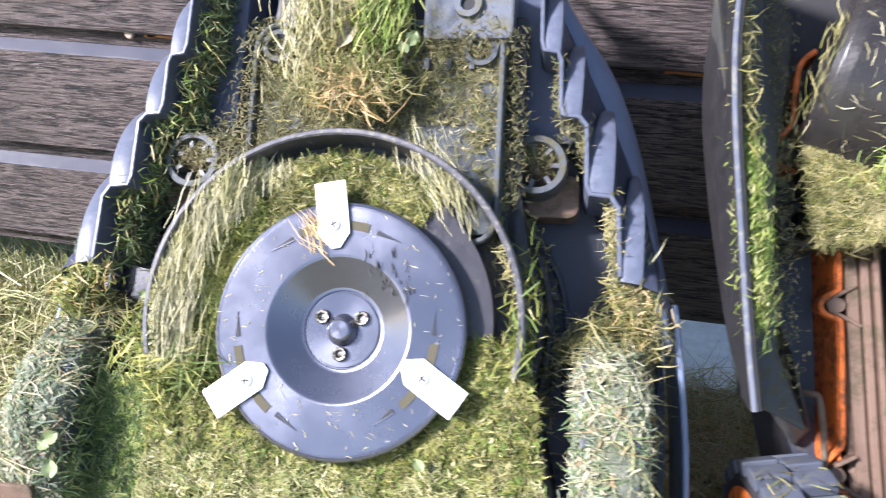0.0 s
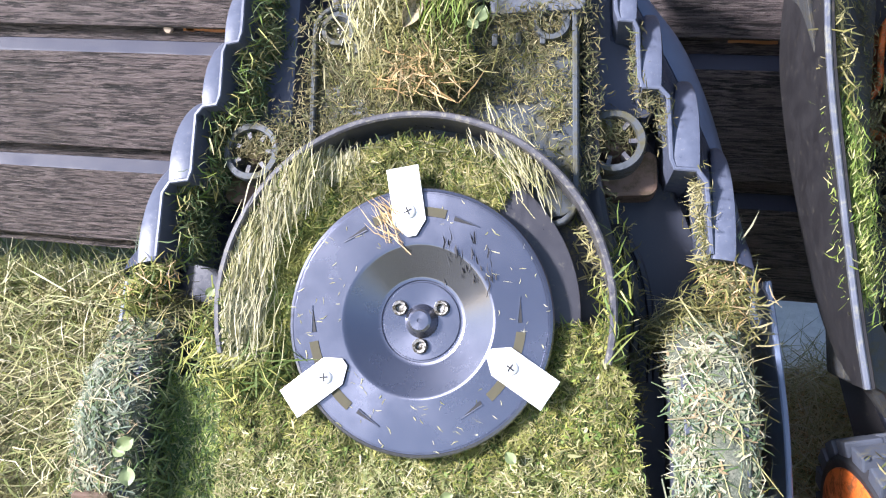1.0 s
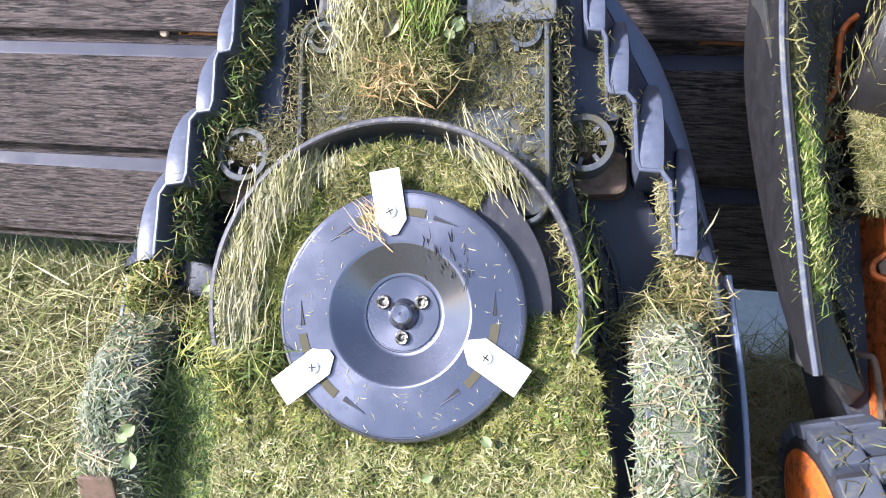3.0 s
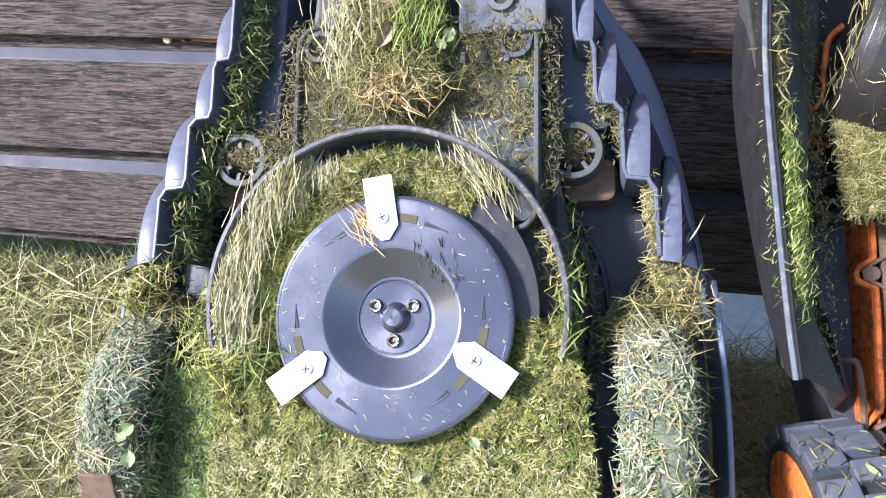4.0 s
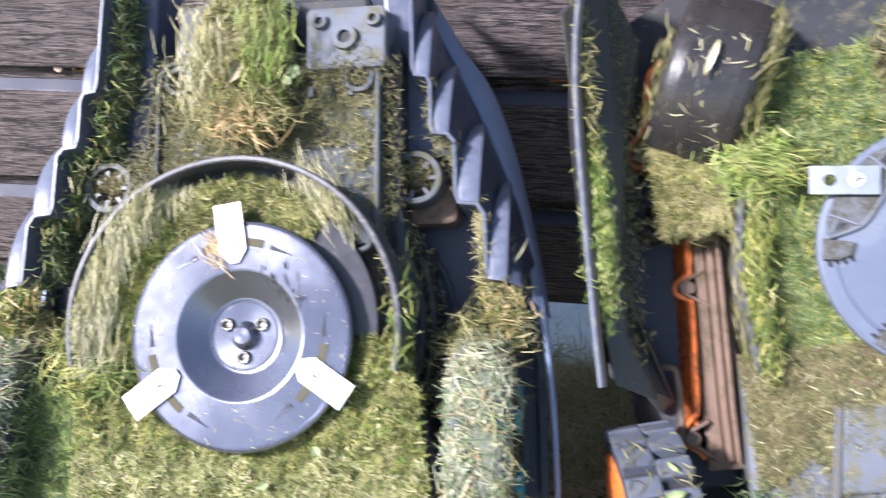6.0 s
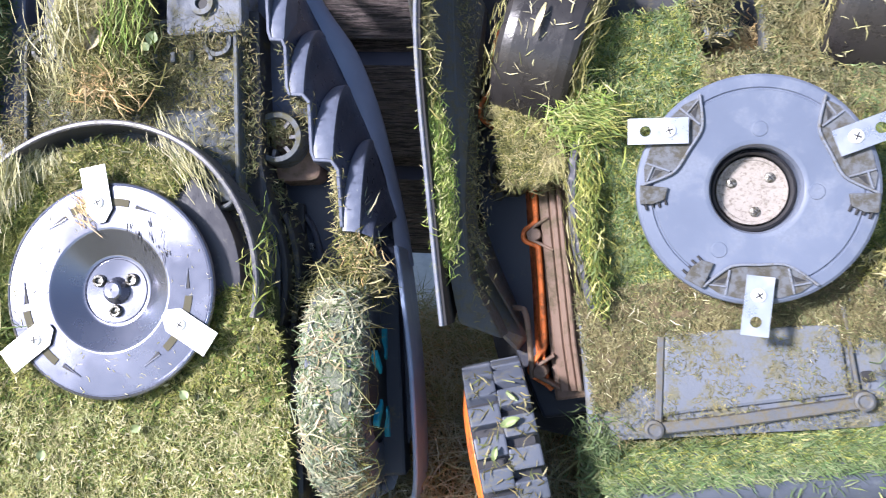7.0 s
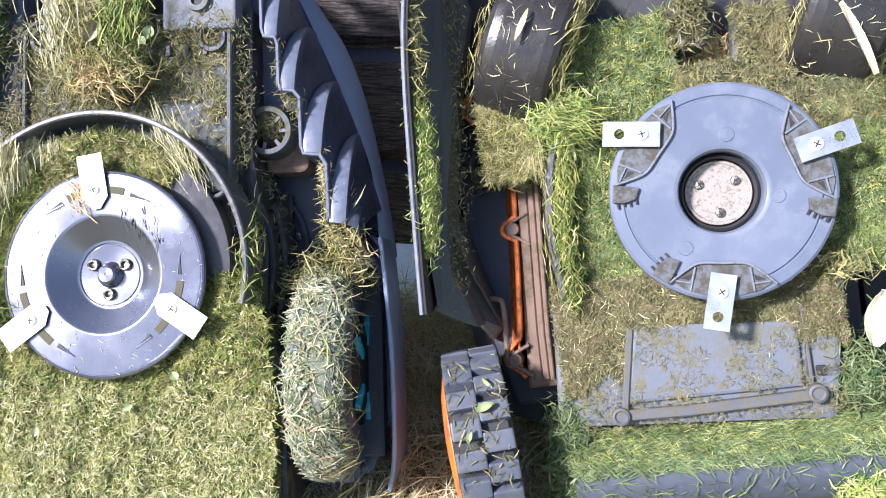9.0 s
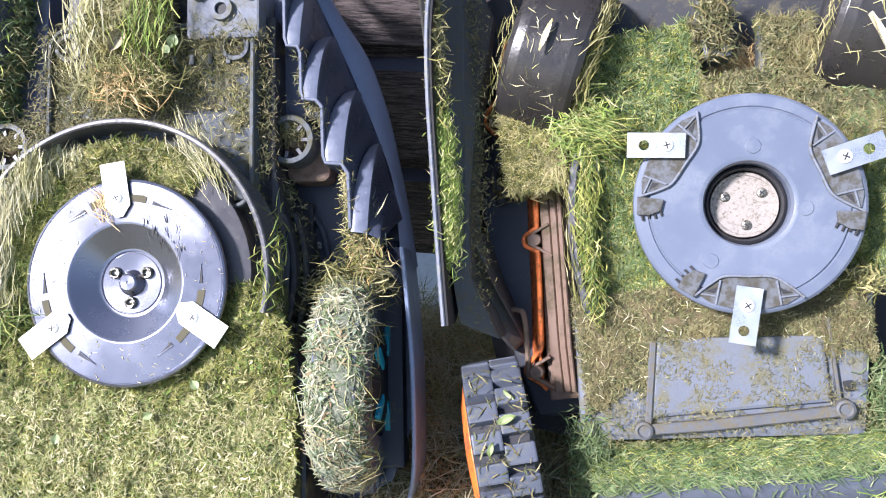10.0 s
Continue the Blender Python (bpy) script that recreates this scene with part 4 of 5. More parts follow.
for x, y, z in smooth_path([(-0.1695, 0.045, -0.064), (-0.1735, 0.005, -0.064), (-0.1785, -0.05, -0.064), (-0.1845, -0.100, -0.065), (-0.186, -0.135, -0.066)], 4):
    secs.append([(x, y, z), (x - 0.002, y, z), (x - 0.0125, y, -0.104), (x - 0.0125, y, -0.112), (x, y, -0.112)])
part("orange_panel", loft(secs), M_ORANGE, mower2, "dirty orange body side", smooth=True)
part("wire_hook", tube(smooth_path([(-0.216, -0.062, -0.075), (-0.200, -0.064, -0.062), (-0.195, -0.070, -0.060), (-0.196, -0.10, -0.06), (-0.199, -0.126, -0.062)]), 0.0025), M_BRACKET, mower2, "bent grey metal hook", smooth=True)
part("mud_flap", prism([(-0.247, -0.066), (-0.238, 0.01), (-0.2235, 0.012), (-0.2150, -0.030), (-0.1985, -0.092), (-0.213, -0.105), (-0.226, -0.078)], -0.11, lambda x, y: -0.014 + 0.9 * min(0.0, y + 0.035) - 0.5 * max(0.0, x + 0.236), 0.004), M_INNER, mower2)
boot = part("rubber_boot", lathe([(0.010, -0.05), (0.013, -0.046), (0.017, -0.047), (0.019, -0.055), (0.017, -0.063), (0.021, -0.07), (0.022, -0.10)], 28, pose(-0.190, 0.058, -0.012)), M_RUBBER, mower2, "ribbed black rubber boot", smooth=True)
screw(mower2, -0.203, 0.038, -0.07, 0.005, M_DARK)
part("grass_box", prism(rect(-0.188, 0.042, -0.140, 0.108, 0.008), -0.10, -0.034, 0.005), M_BLOCK, mower2)

# plastic disc
d2 = part("cutting_disc", lathe([(0.0325, -0.030), (0.0325, -0.006), (0.034, -0.001), (0.037, 0.0), (0.0745, 0.0), (0.0752, -0.0016), (0.0762, -0.0016), (0.0770, -0.0004), (0.0850, -0.0012), (0.0872, -0.0028), (0.0880, -0.007), (0.086, -0.012), (0.05, -0.014), (0.036, -0.030)], 96), M_DISC2, mower2, "grey-blue plastic cutting disc", smooth=True, angle=0.5)
part("collar", lathe([(0.0275, -0.034), (0.0278, -0.018), (0.0295, -0.015), (0.0318, -0.017), (0.0324, -0.032)], 48), M_RUBBER, d2, "black collar", smooth=True)
plate = part("hub_plate", lathe([(0, -0.0205), (0.0235, -0.0205), (0.0242, -0.0195), (0.0262, -0.0195), (0.0268, -0.021), (0.027, -0.05), (0, -0.05)], 48), M_PLATE, d2, "pitted cast-metal hub plate", smooth=True)
for a in (28, 148, 268):
    screw(plate, 0.0165 * math.cos(radians(a)), 0.0165 * math.sin(radians(a)), -0.0205, 0.0042)
for x, y in ((0.010, 0.044), (0.041, -0.010), (-0.034, -0.041)):
    part("button", lathe([(0, 0.0006), (0.0055, 0.0006), (0.006, 0.0)], 24, pose(x, y, 0)), M_DISC2, d2, smooth=True)
for px, py, ang, hole, off in ((-0.055, 0.055, 170, 0.0175, 12), (0.073, 0.0245, 10.5, 0.0175, -8), (-0.0125, -0.079, 254, 0.0200, 3)):
    a0 = math.degrees(math.atan2(py, px)) + off * 0.3
    def polar(r, a):
        return (r * math.cos(radians(a)), r * math.sin(radians(a)))

    pk = part("pocket", prism([polar(0.0600, a0 - 17), polar(0.0575, a0), polar(0.0600, a0 + 17), polar(0.070, a0 + 24), polar(0.0815, a0 + 27)] + [polar(0.0835, a0 + e) for e in (20, 10, 0, -10, -20)] + [polar(0.0815, a0 - 27), polar(0.070, a0 - 24)], -0.002, 0.0006), M_POCKET, d2, "dirt-filled moulded pocket")
    rim = [polar(0.0835, a0 - 29), polar(0.0690, a0 - 24), polar(0.0600, a0 - 17), polar(0.0572, a0), polar(0.0600, a0 + 17), polar(0.0690, a0 + 24), polar(0.0835, a0 + 29)]
    part("pocket_rib", ribbon([(p3[0], p3[1], 0.0030) for p3 in smooth_path([(x, y, 0.0) for x, y in rim], 4)], 0.0019, 0.004), M_RIB, pk, "blue-grey moulded rib")
    for e in (-1, 1):
        part("pocket_rib", ribbon([(*polar(0.0640, a0 + 19 * e), 0.0026), (*polar(0.0830, a0 + 17 * e), 0.0016)], 0.0016, 0.004), M_RIB, pk)
        part("pocket_rib", ribbon([(*polar(0.0770, a0 + 18 * e), 0.0024), (*polar(0.0800, a0 + 27 * e), 0.0018)], 0.0014, 0.004), M_RIB, pk)
        # Black wedge on the pocket, the shade of a hole as colour.
        part("pocket_hole_shade", prism([polar(0.0700, a0 + 19.5 * e), polar(0.0750, a0 + 19.5 * e), polar(0.0768, a0 + 25 * e)], 0.0002, 0.0011), M_DARK, pk)
    tail = a0 - 33 if off < 10 else a0 + 33
    way = 1 if tail > a0 else -1
    part("torn_lug", prism([polar(0.0640, tail - 3 * way), polar(0.0665, tail + 5 * way), polar(0.0760, tail + 7 * way), polar(0.0855, tail + 6 * way), polar(0.0850, tail - 4 * way)], -0.001, 0.0034, 0.001), M_POCKET, pk, "dark torn end of a pocket")
    for i in range(4):
        part("torn_tooth", ribbon([(*polar(0.067 + i * 0.005, tail + 4 * way), 0.0024), (*polar(0.066 + i * 0.005, tail + (8.5 + i % 2) * way), 0.0016)], 0.0018, 0.003), M_DARK, pk)
    w = 0.0100
    me = bmesh.new()
    # the plate is built round its hole in two halves
    up = [(-0.0145, 0.0), (hole - 0.0042, 0.0)] + [(hole - 0.0042 * math.cos(radians(a)), 0.0042 * math.sin(radians(a))) for a in range(20, 180, 20)] + [(hole + 0.0042, 0.0), (0.0305, 0.0), (0.0305, w), (-0.0145, w)]
    prism(up, 0.0040, 0.0052, bm=me)
    prism([(x, -y) for x, y in up][::-1], 0.0040, 0.0052, bm=me)
    bmesh.ops.remove_doubles(me, verts=me.verts, dist=1e-6)
    me.transform(pose(px, py, 0, 0, 0, ang))
    blade = part("blade", me, M_CHROME, d2, "shiny steel blade with a round hole")
    screw(blade, px, py, 0.0052, 0.0055, M_STEEL)
    part("bushing", lathe([(0.005, 0.004), (0.006, -0.001), (0, -0.001)], 12, pose(px, py, 0)), M_POCKET, blade)

# castors
for cx, cy, a in ((-0.135, 0.1547, 63), (0.1238, 0.1404, 66)):
    t2 = pose(cx, cy, -0.060 if cx < 0 else -0.068, 0, 0, a - 90) @ pose(0, 0, 0, 0, 90, 0)
    w = 0.0338
    castor = part("castor_wheel", lathe([(0.02, -w), (0.064, -w), (0.0685, -w + 0.0015), (0.0715, -w + 0.006), (0.0730, -w + 0.014), (0.0735, 0), (0.0730, w - 0.014), (0.0715, w - 0.006), (0.0685, w - 0.0015), (0.064, w), (0.02, w)], 64, t2), M_CASTER, mower2, "smooth black plastic castor", smooth=True)
    part("castor_hub", lathe([(0, w + 0.002), (0.014, w + 0.002), (0.021, w - 0.003), (0.021, -w + 0.003), (0.014, -w - 0.002), (0, -w - 0.002)], 24, t2), M_DARK, castor, smooth=True)
    part("castor_fork", prism(rect(cx + 0.032, cy + 0.0, cx + 0.042, cy + 0.05, 0.003), -0.09, -0.03, 0.003), M_CHASSIS, mower2)

# driving wheels with blocky tread and an orange hub
for s in (-1, 1):
    cx = s * 0.228
    turn = pose(cx, -0.186, -0.046) @ pose(0, 0, 0, 0, -11 * s, -2 * s) @ pose(0, 0, 0, 0, 90 * s, 0)
    w = 0.026
    wheel = part("wheel", lathe([(0.0, -w), (0.068, -w), (0.073, -w + 0.004), (0.0735, 0), (0.073, w - 0.004), (0.068, w), (0.045, w - 0.002)], 48, turn), M_RUBBER, mower2, "black rubber driving wheel", smooth=True)
    part("rim", lathe([(0, w + 0.006), (0.02, w + 0.007), (0.045, w + 0.005), (0.062, w + 0.001), (0.065, w - 0.006), (0.046, w - 0.012), (0.044, 0.0), (0, 0.0)], 48, turn), M_ORANGE, wheel, "orange plastic rim", smooth=True)
    proto = None
    for k in range(20):
        for half in (0, 1):
            mm = turn @ pose(0, 0, 0, 0, 0, 360 * (k + 0.5 * half) / 20)
            if proto is None:
                bm = prism(rect(0.070, -0.0082, 0.081, 0.0082), -0.0125, 0.0125, 0.0016)
                proto = part("tread_block", bm, M_TREAD, wheel)
                block = proto
            else:
                block = new("tread_block", proto.data)
                block.parent = wheel
            block.matrix_local = mm @ pose(0, 0, -0.0125 if half else 0.0125)

# ---- cut grass on the mower with the steel disc ----
def r_of(x, y):
    return math.hypot(x - GX, y - GY)


def belly_in(x, y):
    return -0.24 < y < 0.0 and -0.138 + 0.02 * (y + 0.03) + 0.004 * ripple(x, y, 50, 2) < x < 0.128 + 0.14 * min(0.1, -y) + 0.004 * ripple(x, y, 50, 5) and r_of(x, y) > 0.05


def belly_h(x, y):
    return -0.014 + 0.005 * ripple(x, y, 24, 1) + 0.0028 * ripple(x, y, 48, 6) + 0.0024 * ripple(x, y, 85, 12)


def ring_in(x, y):
    r = r_of(x, y)
    a = math.degrees(math.atan2(y - GY, x - GX))
    return y > -0.025 and 0.05 < r < (0.115 + 0.004 * ripple(x, y, 60, 7) if 58 < a < 118 else 0.1255) and not (-40 < a < 52 and r > 0.07)


def ring_h(x, y):
    r = r_of(x, y)
    a = math.degrees(math.atan2(y - GY, x - GX))
    side = 1.0 if a > 125 or a < -150 else 0.35
    return -0.013 + 0.018 * side * max(0.0, min(1.0, (r - 0.088) / 0.036)) + 0.004 * ripple(x, y, 30, 2) + 0.002 * ripple(x, y, 85, 13)


BELLY, RING = (-0.17, -0.245, 0.16, 0.004), (-0.14, -0.03, 0.13, 0.14)
caked("grass_crust", BELLY, belly_in, belly_h, C_GREEN, mower, label="crust of caked cut grass")
caked("grass_crust", RING, ring_in, ring_h, C_GREEN, mower, label="crust of caked cut grass")
p, nn = field(30000, BELLY, belly_in, belly_h)
strew("grass_clippings", p, nn, G["fresh"], (0.004, 0.013), (0.0004, 0.0012), bend=0.16, lift=0.0012, tilt=(-8, 42), m=MA, label="short green and yellow grass clippings caked on the deck")
p, nn = field(12000, BELLY, belly_in, belly_h)
strew("grass_clippings", p, nn, G["olive"], (0.004, 0.013), (0.0004, 0.0011), bend=0.16, lift=0.0018, tilt=(-5, 45), m=MA, label="olive clippings caked on the rear deck")
p, nn = field(15000, RING, ring_in, ring_h)
strew("grass_clippings", p, nn, G["fresh"], (0.005, 0.016), (0.0004, 0.0013), bend=0.16, lift=0.0012, m=MA, label="yellow-green clippings packed inside the ring guard")
p, nn = field(1500, RING, lambda x, y: ring_in(x, y) and y > 0.06 and x > -0.06, ring_h)
strew("grass_clippings", p, nn, G["olive"], (0.008, 0.020), lift=0.002, m=MA, label="olive clippings under the guard")
left_in = lambda x, y: ring_in(x, y) and x < -0.045 and r_of(x, y) > 0.103
p, nn = field(2500, RING, left_in, ring_h)
strew("dry_grass", p, nn, G["straw"], (0.007, 0.024), (0.0004, 0.0015), along=(0.12, 1.0, 0), spread=30, bend=0.07, lift=0.002, m=MA, label="pale straw pressed flat along the guard")
tip = [(0.048, 0.128, 0.0), (0.060, 0.108, -0.004), (0.080, 0.085, -0.004)]
p, nn = along_line(150, tip, (0.008, 0.009, 0.003))
strew("dry_grass", p, nn, G["straw"], (0.012, 0.030), (0.0004, 0.001), along=(-0.45, 1, 0.2), spread=18, bend=0.08, lift=0.003, m=MA, label="pale straw tuft behind the guard")
p, nn = along_line(230, [(-0.108, -0.02, 0.002), (-0.112, 0.03, 0.004), (-0.100, 0.075, 0.006), (-0.068, 0.105, 0.004)], (0.008, 0.01, 0.004))
strew("dry_grass", p, nn, G["straw"], (0.016, 0.04), (0.0004, 0.001), along=(0.15, 1, 0.25), spread=16, bend=0.08, lift=0.004, m=MA, label="long pale straw standing off the guard")
p, nn = along_line(420, [(0.100, 0.070, -0.035), (0.112, 0.045, -0.038), (0.119, 0.0, -0.04)], (0.004, 0.01, 0.006))
strew("grass_clippings", p, nn, G["olive"], (0.006, 0.016), m=MA, label="loose clippings in the deck well")
p, nn = along_line(130, [(0.124, 0.02, 0.004), (0.123, -0.01, 0.002), (0.128, 0.05, -0.01)], (0.005, 0.012, 0.006))
strew("grass_clippings", p, nn, G["fresh"], (0.008, 0.02), along=(0, 1, 0), spread=60, m=MA, label="clippings hanging on the end of the guard")

p, nn = field(110, BELLY, belly_in, belly_h)
strew("grass_clippings", p, nn, G["straw"], (0.004, 0.009), (0.0012, 0.0024), tilt=(-5, 35), lift=0.003, m=MA, label="broad pale leaf bits on the rear deck")
p, nn = field(1300, BELLY, belly_in, belly_h)
strew("grass_clippings", p, nn, G["bright"], (0.003, 0.006), (0.0014, 0.0026), tilt=(-5, 40), lift=0.002, m=MA, label="broad green leaf bits on the rear deck")
rear_in = lambda x, y: belly_in(x, y) and y < -0.095 + 0.02 * ripple(x, y, 22, 17)
p, nn = field(9000, BELLY, rear_in, belly_h)
strew("grass_clippings", p, nn, G["lawn"], (0.003, 0.010), (0.0004, 0.0012), tilt=(-8, 30), lift=0.0024, m=MA, label="bleached yellow-green clippings on the rear deck")
side_in = lambda x, y: -0.181 < x < -0.137 and -0.235 < y < -0.042
side_h = lambda x, y: -0.021 + 0.004 * ripple(x, y, 30, 4)
SIDE = (-0.19, -0.24, -0.13, -0.04)
caked("grass_crust", SIDE, side_in, side_h, C_DEEP, mower, label="crust of dark caked grass")
p, nn = field(2600, SIDE, side_in, side_h)
strew("grass_clippings", p, nn, G["bright"], (0.005, 0.013), (0.0005, 0.0016), lift=0.002, m=MA, label="fresh green clippings in the side recess")
p, nn = field(4200, SIDE, side_in, side_h)
strew("grass_clippings", p, nn, G["deep"], (0.006, 0.015), lift=0.0015, m=MA, label="dark green clippings in the side recess")

cover_in = lambda x, y: -0.083 < x < 0.100 and 0.085 < y < 0.224 and r_of(x, y) > 0.134
cover_h = lambda x, y: -0.0245 + 0.0015 * ripple(x, y, 40, 6)
COVER = (-0.09, 0.08, 0.105, 0.228)
patch = lambda x, y: cover_in(x, y) and ripple(x, y, 28, 11) > (-0.25 if x < 0.03 else 0.1)
caked("grass_crust", COVER, patch, lambda x, y: cover_h(x, y) - 0.0005, C_OLIVE, mower, step=0.003, rough=0.0016, label="thin crust of dried clippings", drop=0.004)
p, nn = field(7500, COVER, lambda x, y: cover_in(x, y) and ripple(x, y, 28, 11) > (-0.6 if y > 0.15 or x < 0.03 else 0.15), cover_h)
strew("grass_clippings", p, nn, G["dull"], (0.002, 0.007), (0.0004, 0.0010), lift=0.001, tilt=(-8, 22), m=MA, label="dry dusty clippings on the front cover")
p, nn = field(1300, COVER, cover_in, cover_h)
strew("grass_clippings", p, nn, G["olive"], (0.003, 0.009), (0.0004, 0.001), lift=0.0016, m=MA, label="scattered clippings on the front cover")
p, nn = along_line(900, [(-0.086, 0.09, -0.022), (-0.088, 0.15, -0.02), (-0.085, 0.215, -0.02), (-0.06, 0.226, -0.02)], (0.006, 0.006, 0.006))
strew("grass_clippings", p, nn, G["dull"], (0.003, 0.009), (0.0004, 0.001), m=MA, label="dusty clippings along the cover's edge")
p, nn = along_line(700, [(0.108, 0.09, -0.03), (0.11, 0.15, -0.03), (0.108, 0.215, -0.026)], (0.005, 0.006, 0.004))
strew("grass_clippings", p, nn, G["dull"], (0.003, 0.008), (0.0004, 0.001), m=MA, label="dusty clippings along the cover's edge")
p, nn = along_line(520, [(0.115, 0.10, -0.05), (0.128, 0.07, -0.055), (0.137, 0.02, -0.055), (0.139, -0.06, -0.05)], (0.005, 0.008, 0.006))
strew("grass_clippings", p, nn, G["dull"], (0.003, 0.010), m=MA, label="dusty clippings beside the guard")

# clump on the snout
snout_in = lambda x, y: ((x + 0.008) / 0.040) ** 2 + ((y - 0.226) / 0.062) ** 2 < 1
snout_h = lambda x, y: -0.022 + 0.030 * math.sqrt(max(0.0, 1 - ((x + 0.008) / 0.042) ** 2 - ((y - 0.226) / 0.064) ** 2)) + 0.004 * ripple(x, y, 45, 9)
SN = (-0.052, 0.16, 0.036, 0.295)
caked("grass_crust", SN, snout_in, snout_h, C_OLIVE, mower, step=0.003, label="caked olive clump on the snout", drop=0.01)
p, nn = field(2200, SN, snout_in, snout_h)
strew("dry_grass", p, nn, G["olive"], (0.008, 0.022), lift=0.002, tilt=(0, 40), m=MA, label="olive dry grass clump on the snout")
for k, (mat_, n, pts, spr, al, lab) in enumerate((
        ("straw", 210, [(-0.040, 0.185, 0.0), (-0.035, 0.24, 0.012)], (0.011, 0.014, 0.005), (0.05, 1, 0.2), "pale straw tuft on the snout"),
        ("bright", 230, [(0.014, 0.195, 0.008), (0.022, 0.25, 0.012)], (0.012, 0.018, 0.005), (0.2, 1, 0.3), "fresh green tuft on the snout"),
        ("olive", 1000, [(-0.032, 0.176, -0.006), (0.0, 0.168, -0.004), (0.026, 0.178, -0.006)], (0.010, 0.008, 0.005), None, "olive clump under the snout"),
        ("brown", 120, [(-0.012, 0.166, 0.002), (0.012, 0.164, 0.002)], (0.008, 0.006, 0.004), None, "brown rotting grass under the snout"))):
    p, nn = along_line(n, pts, spr)
    strew("grass_tuft", p, nn, G[mat_], (0.010, 0.032), (0.0005, 0.0013), bend=0.15, tilt=(0, 45), along=al, spread=35 if al else 180, lift=0.004, m=MA, label=lab, category="grass tuft")
p, nn = along_line(350, [(0.046, 0.208, -0.014), (0.10, 0.212, -0.014)], (0.012, 0.007, 0.003))
strew("grass_clippings", p, nn, G["dull"], (0.003, 0.009), (0.0004, 0.001), m=MA, label="dusty clippings on the front bracket")


def leaf(x, y, z, ang, size, m, mat_, label, tilt=20):
    bm = bmesh.new()
    rows = []
    for i in range(7):
        f = i / 6
        w = size * 0.42 * math.sin(math.pi * min(0.97, f * 0.93 + 0.05)) ** 0.8
        rows.append([bm.verts.new((size * (f - 0.5), w * k, 0.12 * size * (abs(k) - 0.6 * f * f))) for k in (-1, -0.5, 0, 0.5, 1)])
    for a, b2 in zip(rows, rows[1:]):
        for k in range(4):
            bm.faces.new((a[k], a[k + 1], b2[k + 1], b2[k]))
    g = bmesh.ops.extrude_face_region(bm, geom=bm.faces[:])
    bmesh.ops.translate(bm, verts=[v2 for v2 in g["geom"] if isinstance(v2, bmesh.types.BMVert)], vec=(0, 0, 0.0003))
    ob = part("leaf", bm, mat_, None, smooth=True)
    ob.matrix_world = m @ pose(x, y, z, tilt, 0, ang)
    return tagged(ob, label, "leaf")


leaf(-0.006, 0.205, 0.010, 60, 0.024, MA, M_TANLEAF, "torn tan leaf lying on the snout", tilt=28).scale = (1, 0.6, 1.6)
for x, y, z, a, sz in ((-0.188, -0.082, 0.021, 30, 0.017), (-0.186, -0.103, 0.020, 100, 0.017), (-0.193, -0.088, 0.02, 160, 0.013), (0.040, 0.203, 0.004, 70, 0.016), (0.034, 0.196, 0.004, 130, 0.013), (-0.16, 0.02, -0.03, 40, 0.011), (0.02, -0.11, -0.004, 20, 0.012), (-0.06, -0.13, -0.004, 80, 0.012), (0.06, -0.085, -0.004, 130, 0.012)):
    leaf(x, y, z, a, sz * 0.72, MA, M_LEAF, "small round green clover leaf stuck in the clippings")

# grass along the stepped edges of the shell
def steps(s, dx, z):
    pts = []
    for (x0, y0), (x1, y1), _ in reversed(GILLS):
        pts += [(x0 + dx, y0 + 0.004, z), (x1 + dx, y1, z)]
    return mirror(pts, s)


# Darkest clippings lie deepest, olive and bright ones further out.
p, nn = along_line(4200, steps(-1, -0.013, -0.060), (0.005, 0.007, 0.013), (0.5, 0, 1))
strew("grass_clippings", p, nn, G["deep"], (0.004, 0.011), (0.0005, 0.0012), tilt=(-5, 35), m=MA, label="dark green clippings packed behind the stepped shell edge")
p, nn = along_line(700, steps(-1, -0.011, -0.045), (0.004, 0.008, 0.007), (0.5, 0, 1))
strew("grass_clippings", p, nn, G["olive"], (0.006, 0.018), tilt=(-5, 40), m=MA, label="olive clippings behind the stepped shell edge")
p, nn = along_line(130, steps(-1, -0.010, -0.035), (0.003, 0.006, 0.005), (0.5, 0, 1))
strew("grass_clippings", p, nn, G["bright"], (0.008, 0.022), tilt=(0, 50), m=MA, label="bright clippings behind the stepped shell edge")
for s, n in ((1, 380), (-1, 700)):
    base = mirror([(0.191, 0.038, -0.035), (0.198, 0.024, -0.032), (0.206, 0.012, -0.030)], s)
    p, nn = along_line(n, base, (0.007, 0.007, 0.006))
    strew("grass_tuft", p, nn, G["fresh" if s < 0 else "olive"], (0.008, 0.020), tilt=(0, 45), m=MA, label="tangled clump of clippings above the wheel", category="grass tuft")
    p, nn = along_line(110, base, (0.007, 0.006, 0.006))
    strew("grass_tuft", p, nn, G["brown"], (0.007, 0.017), (0.0005, 0.0012), tilt=(0, 40), lift=0.002, m=MA, label="rust-brown grass above the wheel", category="grass tuft")
    p, nn = along_line(110, mirror([(0.196, 0.065, -0.040), (0.205, 0.035, -0.036)], s), (0.004, 0.010, 0.003))
    strew("grass_clippings", p, nn, G["pale"], (0.012, 0.026), along=(0.15 * s, 1, 0), spread=30, m=MA, label="pale clippings smeared on the shell edge")
p, nn = along_line(420, mirror([(0.179, 0.097, -0.040), (0.183, 0.075, -0.033), (0.186, 0.05, -0.033)], 1), (0.003, 0.012, 0.006))
strew("grass_clippings", p, nn, G["olive"], (0.004, 0.011), (0.0005, 0.0011), m=MA, label="yellow-green clippings inside the stepped edge")
